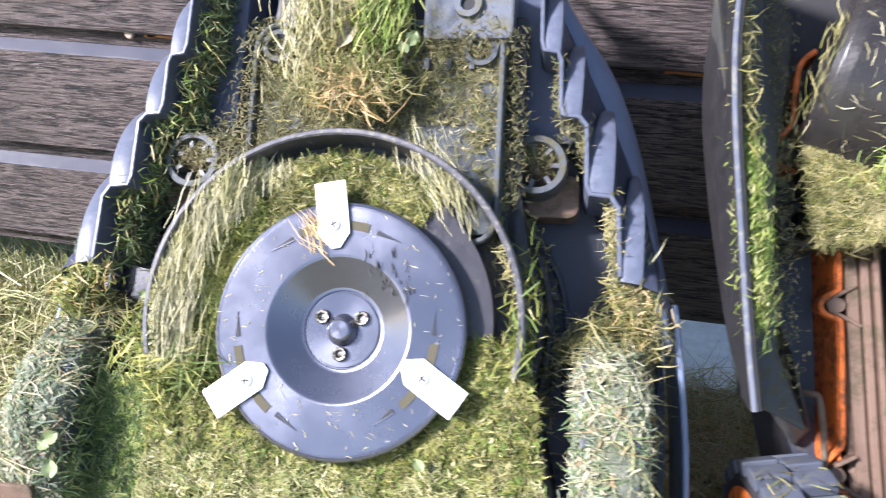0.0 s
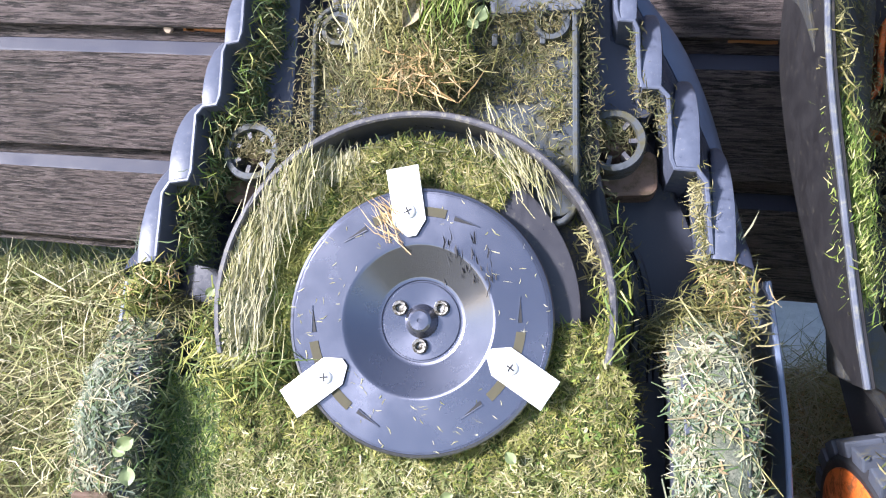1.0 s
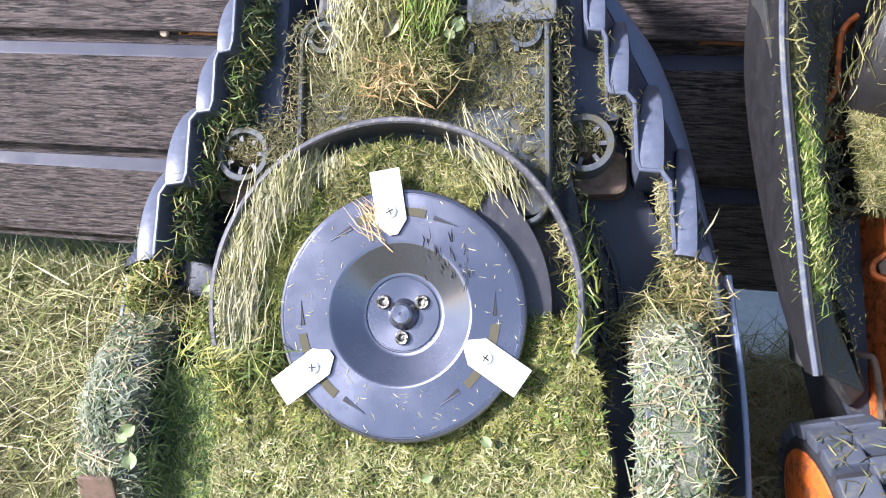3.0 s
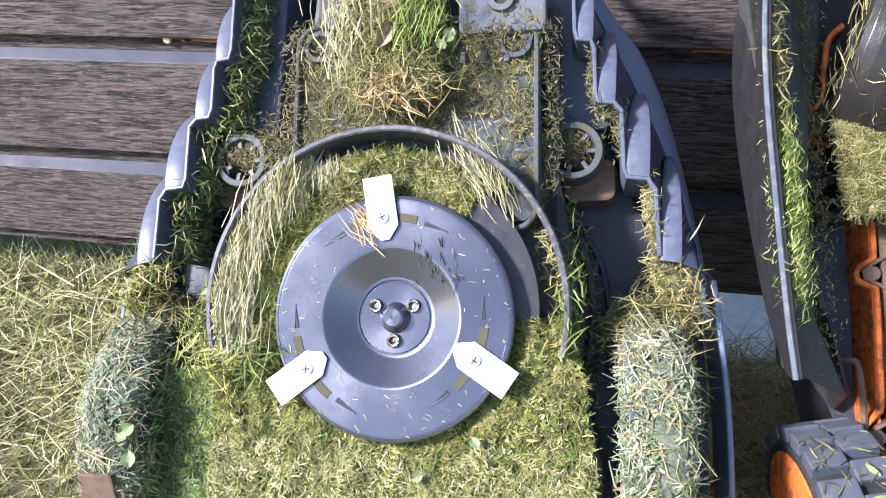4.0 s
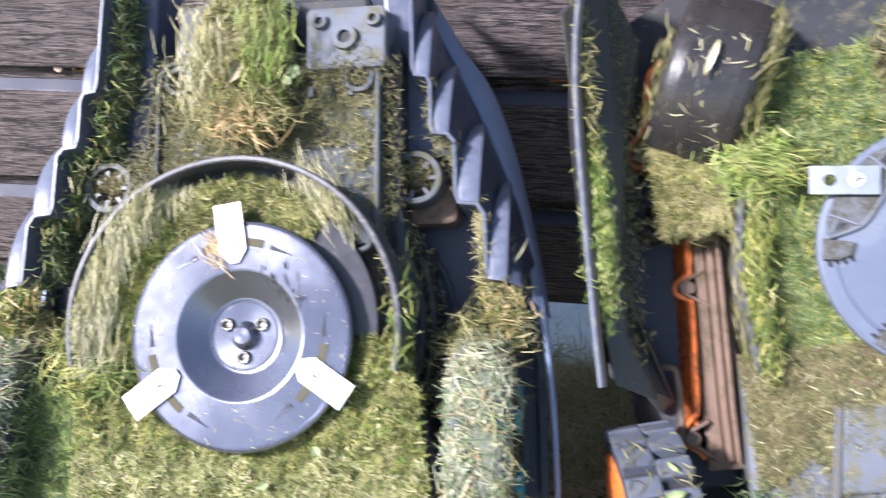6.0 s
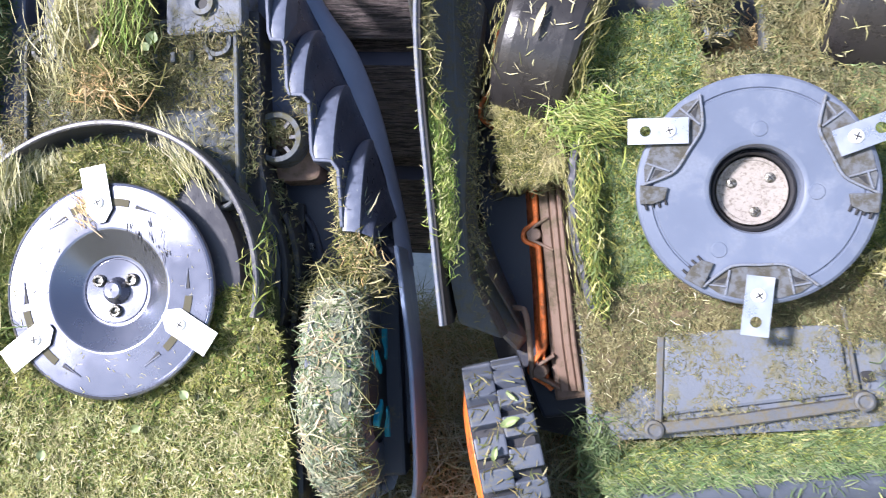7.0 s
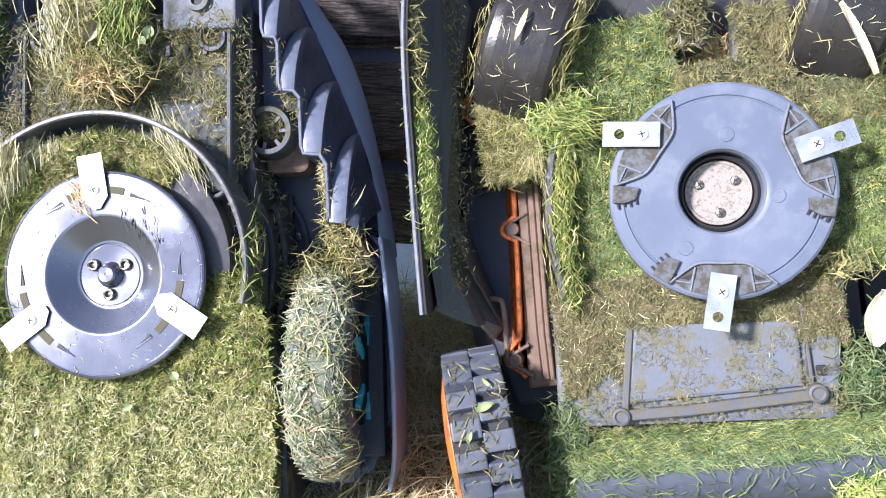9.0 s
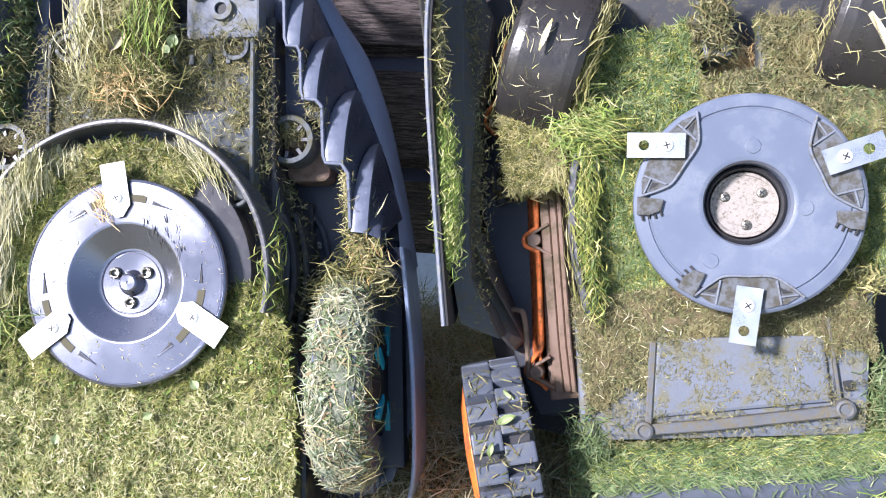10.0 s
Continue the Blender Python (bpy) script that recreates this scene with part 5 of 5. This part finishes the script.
p, nn = along_line(420, mirror([(0.141, 0.199, -0.034), (0.1425, 0.165, -0.036), (0.148, 0.154, -0.036), (0.160, 0.150, -0.034), (0.161, 0.125, -0.036)], 1), (0.0025, 0.006, 0.007))
strew("grass_clippings", p, nn, G["dull"], (0.004, 0.010), (0.0005, 0.0011), m=MA, label="clippings inside the stepped edge")
for s in (1, -1):
    c0 = AX + s * 0.1335
    p, nn = along_line(900 if s < 0 else 650, [(c0 - 0.014, 0.136, -0.050), (c0 + 0.01, 0.132, -0.052)], (0.008, 0.006, 0.003))
    strew("grass_clippings", p, nn, G["dull"], (0.003, 0.010), (0.0004, 0.001), m=MA, label="dusty clippings filling the castor socket")
    p, nn = along_line(700, [(c0 - 0.02 * s, 0.15, -0.05), (c0 - 0.028 * s, 0.115, -0.05)], (0.008, 0.01, 0.01))
    strew("grass_clippings", p, nn, G["dull"], (0.003, 0.011), (0.0004, 0.001), m=MA, label="matted clippings beside the castor socket")


# grass caked round the wheels
def on_wheel(n, cx, cy, cz, r, w, a0, a1, lump):
    x = RNG.uniform(cx - w, cx + w, n)
    a = np.radians(RNG.uniform(a0, a1, n))
    rr = r + lump * np.array([ripple(x[i], a[i] * r, 40, 3) for i in range(n)]) - 0.012 * ((x - cx) / w) ** 4
    return np.stack([x, cy + rr * np.cos(a), cz + rr * np.sin(a)], 1), np.stack([0.3 * (x - cx) / w, np.cos(a), np.sin(a)], 1)


for s in (1, -1):
    cx = AX + s * (0.188 if s > 0 else 0.203)
    w = 0.0235
    secs = []
    for i in range(46):
        a = radians(-70 + i * 5)
        secs.append([(cx + k * w / 5, -0.088 + (0.1 + 0.004 * ripple(cx + k * w / 5, a * 0.1, 45, 3) - 0.010 * (k / 5) ** 4) * math.cos(a), -0.082 + (0.1 + 0.004 * ripple(cx + k * w / 5, a * 0.1, 45, 3) - 0.010 * (k / 5) ** 4) * math.sin(a)) for k in range(-5, 6)] + [(cx + w * 0.9, -0.088 + 0.088 * math.cos(a), -0.082 + 0.088 * math.sin(a)), (cx - w * 0.9, -0.088 + 0.088 * math.cos(a), -0.082 + 0.088 * math.sin(a))])
    part("grass_crust", loft(secs), C_PALE, mower, "grey-green crust of clippings on the tyre", smooth=True, angle=1.5)
    p, nn = on_wheel(3000, cx, -0.088, -0.082, 0.1005, w, -60, 150, 0.004)
    strew("grass_clippings", p, nn, G["pale"], (0.007, 0.020), (0.0005, 0.0013), bend=0.25, tilt=(-5, 8), lift=0.0012, m=MA, label="grey-green clippings stuck all round the wheel")
    p, nn = on_wheel(650, cx, -0.088, -0.082, 0.1015, w, -50, 140, 0.004)
    strew("grass_clippings", p, nn, G["pale"], (0.003, 0.007), (0.0012, 0.0026), tilt=(-4, 10), lift=0.0015, m=MA, label="broad pale leaf bits stuck on the wheel")
    p, nn = on_wheel(150, cx, -0.088, -0.082, 0.102, w, -50, 140, 0.004)
    strew("dry_grass", p, nn, G["straw"], (0.012, 0.034), (0.0004, 0.0009), tilt=(-4, 9), bend=0.2, lift=0.0015, m=MA, label="pale stalks stuck on the wheel")
    p, nn = on_wheel(350, cx, -0.088, -0.082, 0.101, w, -10, 110, 0.004)
    strew("grass_clippings", p, nn, G["deep"], (0.008, 0.022), tilt=(-3, 12), lift=0.0015, m=MA, label="green clippings stuck on the wheel")
    p, nn = along_line(900, [(cx - w * 1.2, -0.012, -0.045), (cx - w * 0.2, 0.008, -0.055), (cx + w * 1.2, -0.004, -0.05)], (0.006, 0.007, 0.014), (0, 1, 0.8))
    strew("grass_tuft", p, nn, G["olive"], (0.012, 0.036), (0.0004, 0.0011), tilt=(-10, 35), bend=0.18, m=MA, label="stringy grass hanging over the wheel", category="grass tuft")
    p, nn = along_line(130, [(cx + s * w, -0.02, -0.02), (cx + s * w, -0.10, 0.005), (cx + s * w, -0.17, -0.01)], (0.004, 0.01, 0.006), (s, 0, 0.5))
    strew("dry_grass", p, nn, G["olive"], (0.015, 0.045), (0.0005, 0.0012), tilt=(0, 60), bend=0.2, m=MA, label="long stalks hanging off the wheel's edge")
p, nn = along_line(700, [(-0.16, 0.008, -0.04), (-0.15, -0.02, -0.03), (-0.135, -0.035, -0.01), (-0.1, -0.035, -0.004)], (0.012, 0.008, 0.008))
strew("grass_tuft", p, nn, G["fresh"], (0.012, 0.034), tilt=(0, 40), m=MA, label="tangled grass between wheel and guard", category="grass tuft")
p, nn = along_line(500, [(-0.179, -0.03, -0.02), (-0.178, -0.10, -0.002), (-0.178, -0.17, -0.01)], (0.003, 0.01, 0.010), (1, 0, 0.5))
strew("grass_clippings", p, nn, G["deep"], (0.008, 0.02), m=MA, label="dark clippings on the wheel's inner side")
# flecks on the disc and shell
p, nn = field(120, (-0.088, -0.088, 0.088, 0.088), lambda x, y: 0.052 < math.hypot(x, y) < 0.085, lambda x, y: 0.0004)
strew("grass_flecks", p, nn, G["straw"], (0.002, 0.006), (0.0003, 0.0008), tilt=(0, 3), m=MA, label="dry flecks of grass stuck to the steel disc")
p, nn = along_line(26, [(-0.02, 0.062, 0.002), (-0.028, 0.070, 0.003)], (0.004, 0.006, 0.001))
strew("dry_grass", p, nn, G["brown"], (0.014, 0.03), (0.0005, 0.001), along=(-0.7, 1, 0), spread=25, tilt=(0, 8), lift=0.001, m=MA, label="thin stalks caught behind a blade")

# ---- cut grass on the mower with the plastic disc ----
def deck_in(x, y):
    notch = -0.017 < x < 0.033 and y > 0.111
    w = 0.006 * ripple(x, y, 45, 23)
    return -0.122 + w < x < 0.152 and -0.075 < y + w < 0.160 - 0.15 * max(0, x) and math.hypot(x, y) > 0.06 and not notch and not (x > 0.078 and y > 0.082)


deck_h = lambda x, y: -0.034 + 0.004 * ripple(x, y, 24, 21) + 0.006 * max(0, min(1, (-0.02 - x) / 0.06)) * max(0, min(1, y / 0.05))
DECK = (-0.13, -0.08, 0.156, 0.168)
caked("grass_crust", DECK, deck_in, deck_h, C_GREEN, mower2, label="crust of caked cut grass")
p, nn = field(16000, DECK, lambda x, y: deck_in(x, y) and (x < 0.0 or y < 0.06), deck_h)
strew("grass_clippings", p, nn, G["fresh"], (0.004, 0.013), (0.0005, 0.0012), bend=0.16, lift=0.0012, m=MB, label="fresh green clippings caked round the plastic disc")
p, nn = field(5000, DECK, lambda x, y: deck_in(x, y) and (x < -0.02 or x > 0.09), deck_h)
strew("grass_clippings", p, nn, G["deep"], (0.005, 0.014), (0.0005, 0.0013), bend=0.16, lift=0.002, m=MB, label="dark green clippings caked round the plastic disc")
p, nn = field(5200, DECK, lambda x, y: deck_in(x, y) and x > -0.02 and y > 0.04, deck_h)
strew("grass_clippings", p, nn, G["dull"], (0.004, 0.013), lift=0.002, m=MB, label="dry olive clippings above the plastic disc")
p, nn = along_line(700, [(0.10, 0.10, -0.046), (0.145, 0.115, -0.046)], (0.014, 0.012, 0.003))
strew("grass_clippings", p, nn, G["dull"], (0.004, 0.013), m=MB, label="dry clippings on a deck boss")
p, nn = along_line(700, [(0.0, 0.135, -0.03), (0.0, 0.175, -0.03)], (0.008, 0.01, 0.003))
strew("grass_clippings", p, nn, G["dull"], (0.004, 0.013), m=MB, label="dry clippings on a deck boss")
p, nn = along_line(900, [(0.0, 0.125, -0.066), (0.03, 0.118, -0.066)], (0.012, 0.010, 0.004))
strew("grass_clippings", p, nn, G["brown"], (0.005, 0.014), m=MB, label="brown clippings in the deck notch")

bay_in = lambda x, y: -0.15 < x < 0.085 and -0.128 + 0.030 * ripple(x, 0.3, 30, 2) < y + 0.30 * max(0, -0.05 - x) and y < -0.058 and math.hypot(x, y) > 0.075
bay_h = lambda x, y: -0.0315 + 0.0025 * ripple(x, y, 35, 31)
BAY = (-0.155, -0.16, 0.09, -0.055)
caked("grass_crust", BAY, bay_in, bay_h, C_BROWN, mower2, step=0.003, label="brown crust of dried clippings", drop=0.006)
p, nn = field(9000, BAY, bay_in, bay_h)
strew("grass_clippings", p, nn, G["dull"], (0.002, 0.008), (0.0005, 0.0012), lift=0.001, m=MB, label="dry brown clippings on the battery bay")
p, nn = field(260, BAY, bay_in, bay_h)
strew("grass_clippings", p, nn, G["straw"], (0.004, 0.012), (0.0003, 0.0008), lift=0.0016, m=MB, label="pale stalks on the battery bay")
p, nn = field(5000, (-0.15, -0.19, 0.085, -0.09), lambda x, y: ripple(x, y, 30, 55) > -0.2, lambda x, y: -0.0287)
strew("grass_flecks", p, nn, G["dull"], (0.0012, 0.0045), (0.0003, 0.0008), tilt=(-3, 8), m=MB, label="short flecks scattered on the battery lid")
p, nn = along_line(260, [(0.062, -0.066, -0.024), (0.10, -0.075, -0.03)], (0.010, 0.006, 0.004))
strew("dry_grass", p, nn, G["olive"], (0.006, 0.016), tilt=(0, 35), m=MB, label="pale stalks below the disc's edge")


def ridge_pts(n, x0, x1, a0, a1, r=0.0395):
    x = RNG.uniform(x0, x1, n)
    a = np.radians(RNG.uniform(a0, a1, n))
    return np.stack([x, -0.228 + r * np.cos(a), -0.062 + r * np.sin(a)], 1), np.stack([0 * x, np.cos(a), np.sin(a)], 1)


p, nn = ridge_pts(2600, -0.15, 0.13, 5, 70)
strew("grass_clippings", p, nn, G["fresh"], (0.007, 0.018), (0.0005, 0.0012), along=(1, -0.5, 0), spread=60, lift=0.001, m=MB, label="bright green clippings along the rear ridge")
p, nn = ridge_pts(4200, -0.15, 0.13, 5, 84)
strew("grass_clippings", p, nn, G["deep"], (0.008, 0.02), along=(1, -0.3, 0), spread=60, lift=0.0008, m=MB, label="green clippings along the rear ridge")
p, nn = ridge_pts(360, -0.15, 0.14, 60, 125)
strew("grass_flecks", p, nn, G["deep"], (0.005, 0.016), (0.0006, 0.001), tilt=(-2, 8), lift=0.001, m=MB, label="scattered clippings on the rear ridge")
p, nn = along_line(1300, [(-0.150, -0.17, -0.034), (-0.150, -0.25, -0.034)], (0.009, 0.012, 0.003))
strew("grass_clippings", p, nn, G["deep"], (0.008, 0.018), m=MB, label="green clippings on the side post")
p, nn = along_line(900, [(0.07, -0.252, -0.03), (0.11, -0.252, -0.03)], (0.010, 0.010, 0.004))
strew("grass_clippings", p, nn, G["bright"], (0.008, 0.018), m=MB, label="green clippings in a rear hole")
p, nn = along_line(1000, [(0.095, -0.15, -0.04), (0.085, -0.19, -0.04)], (0.012, 0.014, 0.004))
strew("grass_clippings", p, nn, G["deep"], (0.008, 0.018), m=MB, label="dark clippings beside the battery bay")

box_in = lambda x, y: -0.190 < x < -0.138 and 0.038 < y < 0.110
box_h = lambda x, y: -0.028 + 0.005 * ripple(x, y, 30, 41)
BOX = (-0.194, 0.034, -0.134, 0.114)
caked("grass_crust", BOX, box_in, box_h, C_GREEN, mower2, step=0.003, label="clump of caked cut grass")
p, nn = field(2600, BOX, box_in, box_h)
strew("grass_clippings", p, nn, G["olive"], (0.006, 0.017), (0.0005, 0.0012), tilt=(0, 35), lift=0.0015, m=MB, label="olive clump of clippings on the side box")
p, nn = along_line(420, [(-0.188, 0.045, -0.04), (-0.150, 0.036, -0.04)], (0.010, 0.004, 0.008), (0, -1, 0.4))
strew("grass_clippings", p, nn, G["dull"], (0.006, 0.018), m=MB, label="grey matted clippings under the side box")
p, nn = along_line(1500, [(-0.116, 0.05, -0.020), (-0.128, 0.0, -0.020), (-0.128, -0.065, -0.022)], (0.004, 0.012, 0.005))
strew("grass_clippings", p, nn, G["fresh"], (0.006, 0.017), (0.0006, 0.0013), along=(0.1, 1, 0), spread=50, lift=0.001, m=MB, label="bright clippings along the guard strip")
p, nn = along_line(320, [(-0.124, 0.082, -0.014), (-0.108, 0.078, -0.010), (-0.092, 0.068, -0.006)], (0.008, 0.006, 0.003))
strew("grass_tuft", p, nn, G["fresh"], (0.010, 0.026), (0.0005, 0.0012), along=(1, -0.5, 0), spread=40, lift=0.002, m=MB, label="pale green tuft drooping over the guard", category="grass tuft")
p, nn = along_line(900, [(-0.128, 0.085, -0.016), (-0.108, 0.085, -0.014)], (0.012, 0.012, 0.004))
strew("grass_tuft", p, nn, G["bright"], (0.007, 0.02), m=MB, label="green tuft over the guard", category="grass tuft")
p, nn = along_line(70, [(-0.1385, 0.05, -0.018), (-0.143, -0.06, -0.018)], (0.003, 0.01, 0.002))
strew("dry_grass", p, nn, G["olive"], (0.012, 0.028), (0.0005, 0.001), along=(0, 1, 0), spread=12, m=MB, label="straw along the guard strip")
p, nn = along_line(5000, [(-0.2305, 0.105, 0.018), (-0.2335, 0.05, 0.021), (-0.2375, -0.005, 0.025)], (0.0045, 0.010, 0.004), (0.7, 0, 1))
strew("grass_clippings", p, nn, G["bright"], (0.003, 0.010), (0.0004, 0.0010), tilt=(0, 35), along=(0, 1, 0.1), spread=70, m=MB, label="bright green clippings stuck inside the shell rim")
p, nn = along_line(420, [(-0.222, 0.20, 0.018), (-0.230, 0.12, 0.020)], (0.003, 0.014, 0.005), (0.7, 0, 1))
strew("grass_clippings", p, nn, G["olive"], (0.006, 0.016), m=MB, label="olive clippings inside the shell rim")
p, nn = along_line(2200, [(-0.195, 0.23, -0.024), (-0.206, 0.13, -0.022), (-0.218, 0.02, -0.012), (-0.226, -0.045, 0.0)], (0.006, 0.016, 0.003), (0.7, 0, 1))
strew("grass_flecks", p, nn, G["dull"], (0.002, 0.006), (0.0003, 0.0008), tilt=(-3, 8), m=MB, label="dry flecks on the inner panel")
for cx, cy in ((-0.135, 0.1547), (0.1238, 0.1404)):
    t2 = pose(cx, cy, -0.060 if cx < 0 else -0.068, 0, 0, -26)
    e = 0.036
    pts = [tuple(t2 @ Vector((e, 0.068 * math.cos(a), 0.066 * math.sin(a)))) for a in (3.4, 2.6, 1.9, 1.2, 0.5)]
    p, nn = along_line(420 if cx < 0 else 240, pts, (0.003, 0.006, 0.003), (0.8, -0.4, 1))
    strew("grass_clippings", p, nn, G["olive"], (0.010, 0.026), along=(0.5, 1, 0), spread=40, m=MB, label="yellow-green grass wound beside the castor")
    pts = [tuple(t2 @ Vector((-e, 0.068 * math.cos(a), 0.066 * math.sin(a)))) for a in (3.4, 2.6, 1.9, 1.2)]
    p, nn = along_line(90, pts, (0.002, 0.006, 0.003), (-0.8, 0.4, 1))
    strew("dry_grass", p, nn, G["olive"], (0.010, 0.022), (0.0004, 0.001), along=(0.5, 1, 0), spread=30, m=MB, label="straw wound beside the castor")
    n = 46
    x = RNG.uniform(-0.026, 0.026, n)
    a = RNG.uniform(1.2, 2.9, n)
    rr = 0.0737 - 0.0015 * (x / 0.032) ** 4
    loc = np.stack([x, rr * np.cos(a), rr * np.sin(a)], 1)
    nl = np.stack([0 * x, np.cos(a), np.sin(a)], 1)
    R = np.array(t2.to_3x3())
    strew("grass_flecks", loc @ R.T + np.array(t2.translation), nl @ R.T, G["straw"], (0.003, 0.014), (0.0004, 0.0010), tilt=(-3, 4), lift=0.0003, m=MB, label="dry flecks stuck on the castor")
n = 120
tyre = pose(-0.228, -0.186, -0.046) @ pose(0, 0, 0, 0, 11, 2)
x = RNG.uniform(-0.024, 0.024, n)
a = np.radians(RNG.uniform(20, 105, n))
nl = np.stack([0 * x, np.cos(a), np.sin(a)], 1)
R = np.array(tyre.to_3x3())
strew("grass_clippings", (nl * 0.0815 + np.stack([x, 0 * x, 0 * x], 1)) @ R.T + np.array(tyre.translation), nl @ R.T, G["dull"], (0.004, 0.014), (0.0005, 0.0016), tilt=(-4, 12), lift=0.0008, m=MB, label="bits of grass on the blocky tyre")
for x, a, sz, turn_ in ((0.006, 62, 0.016, 20), (-0.010, 76, 0.011, 70), (0.012, 46, 0.011, 140)):
    q = tyre @ Vector((x, 0.0835 * math.cos(radians(a)), 0.0835 * math.sin(radians(a))))
    leaf(q.x, q.y, q.z, turn_, sz, MB, M_LEAF, "crumpled pale green leaf stuck on the blocky tyre", tilt=a - 90).scale = (1, 0.55, 1.8)
leaf(0.1123, 0.099, 0.0075, 104, 0.062, MB, M_PALELEAF, "long bleached leaf lying across the castor", tilt=4).scale = (1, 0.13, 1)
leaf(0.108, -0.118, -0.034, 70, 0.046, MB, M_PALELEAF, "bleached torn leaf in the side recess", tilt=14).scale = (1, 0.7, 1)
leaf(-0.1357, 0.1579, 0.0165, 60, 0.028, MB, M_PALELEAF, "thin dry leaf on the castor", tilt=-10).scale = (1, 0.22, 1)

# ---- grass on the ground ----
def ground_pts(n, x0, y0, x1, y1, z=(0.004, 0.03)):
    p = np.stack([RNG.uniform(x0, x1, n), RNG.uniform(y0, y1, n), RNG.uniform(*z, n)], 1)
    return p, np.stack([RNG.normal(0, 0.2, n), RNG.normal(0, 0.2, n), np.ones(n)], 1)


p, nn = ground_pts(14000, -1.05, 0.25, -0.16, 0.885, (0.004, 0.035))
strew("lawn_grass", p, nn, G["lawn"], (0.025, 0.07), (0.0008, 0.0018), tilt=(-10, 40), m=None, label="long pale dry grass of the lawn", category="grass")
p, nn = ground_pts(3200, -1.05, 0.25, -0.16, 0.885, (0.004, 0.02))
strew("lawn_grass", p, nn, G["fresh"], (0.025, 0.06), (0.0012, 0.0026), tilt=(0, 60), m=None, label="green grass of the lawn", category="grass")
p, nn = along_line(3800, [(-1.05, 0.885, 0.025), (-0.2, 0.89, 0.025)], (0.05, 0.012, 0.014))
strew("lawn_grass", p, nn, G["lawn"], (0.04, 0.09), (0.0012, 0.0024), tilt=(10, 75), m=None, label="grass growing up against the fence", category="grass")
p, nn = ground_pts(3800, 0.12, 0.30, 0.52, 0.872, (0.003, 0.03))
strew("dry_straw", p, nn, G["brown"], (0.03, 0.075), (0.0008, 0.0017), tilt=(-10, 35), m=None, label="brown dead straw on the ground between the mowers", category="straw")
p, nn = ground_pts(9500, 0.12, 0.42, 0.52, 0.878, (0.003, 0.05))
strew("dry_straw", p, nn, G["straw"], (0.03, 0.07), (0.0007, 0.0015), tilt=(-10, 45), m=None, label="pale dead straw on the ground between the mowers", category="straw")
p, nn = along_line(120, [(0.15, 0.89, 0.02), (0.45, 0.89, 0.02)], (0.03, 0.012, 0.01))
strew("lawn_grass", p, nn, G["lawn"], (0.05, 0.1), (0.0006, 0.0012), tilt=(30, 85), m=None, label="thin grass stalks at the paving's edge", category="grass")
p, nn = ground_pts(5000, -2.2, -1.0, 2.2, 0.88, (0.002, 0.02))
strew("lawn_grass", p, nn, G["lawn"], (0.04, 0.09), (0.0015, 0.003), tilt=(0, 60), m=None, label="short dry grass of the wider lawn", category="grass")

p, nn = ground_pts(2600, -1.5, 0.9, 0.05, 1.5, (0.01, 0.06))
strew("lawn_grass", p, nn, G["fresh"], (0.04, 0.10), (0.0015, 0.003), tilt=(20, 80), m=None, label="green grass behind the fence", category="grass")
# dark scuffs on the steel disc
p, nn = along_line(34, [(0.018, 0.046, -0.001), (0.046, 0.030, -0.001)], (0.004, 0.007, 0.0004), (0, 0, 1))
p[:, 2] = np.where(np.hypot(p[:, 0], p[:, 1]) > 0.0505, 0.0005, -0.0116 + (np.hypot(p[:, 0], p[:, 1]) - 0.03) * 0.58)
strew("dirt_streaks", p, nn * 0 + np.array([0, 0, 1.0]), M_DARK, (0.003, 0.010), (0.0005, 0.0012), tilt=(-2, 4), along=(-0.15, 1, 0), spread=10, lift=0.0012, m=MA, label="dark dried streaks on the steel disc", category="dirt")
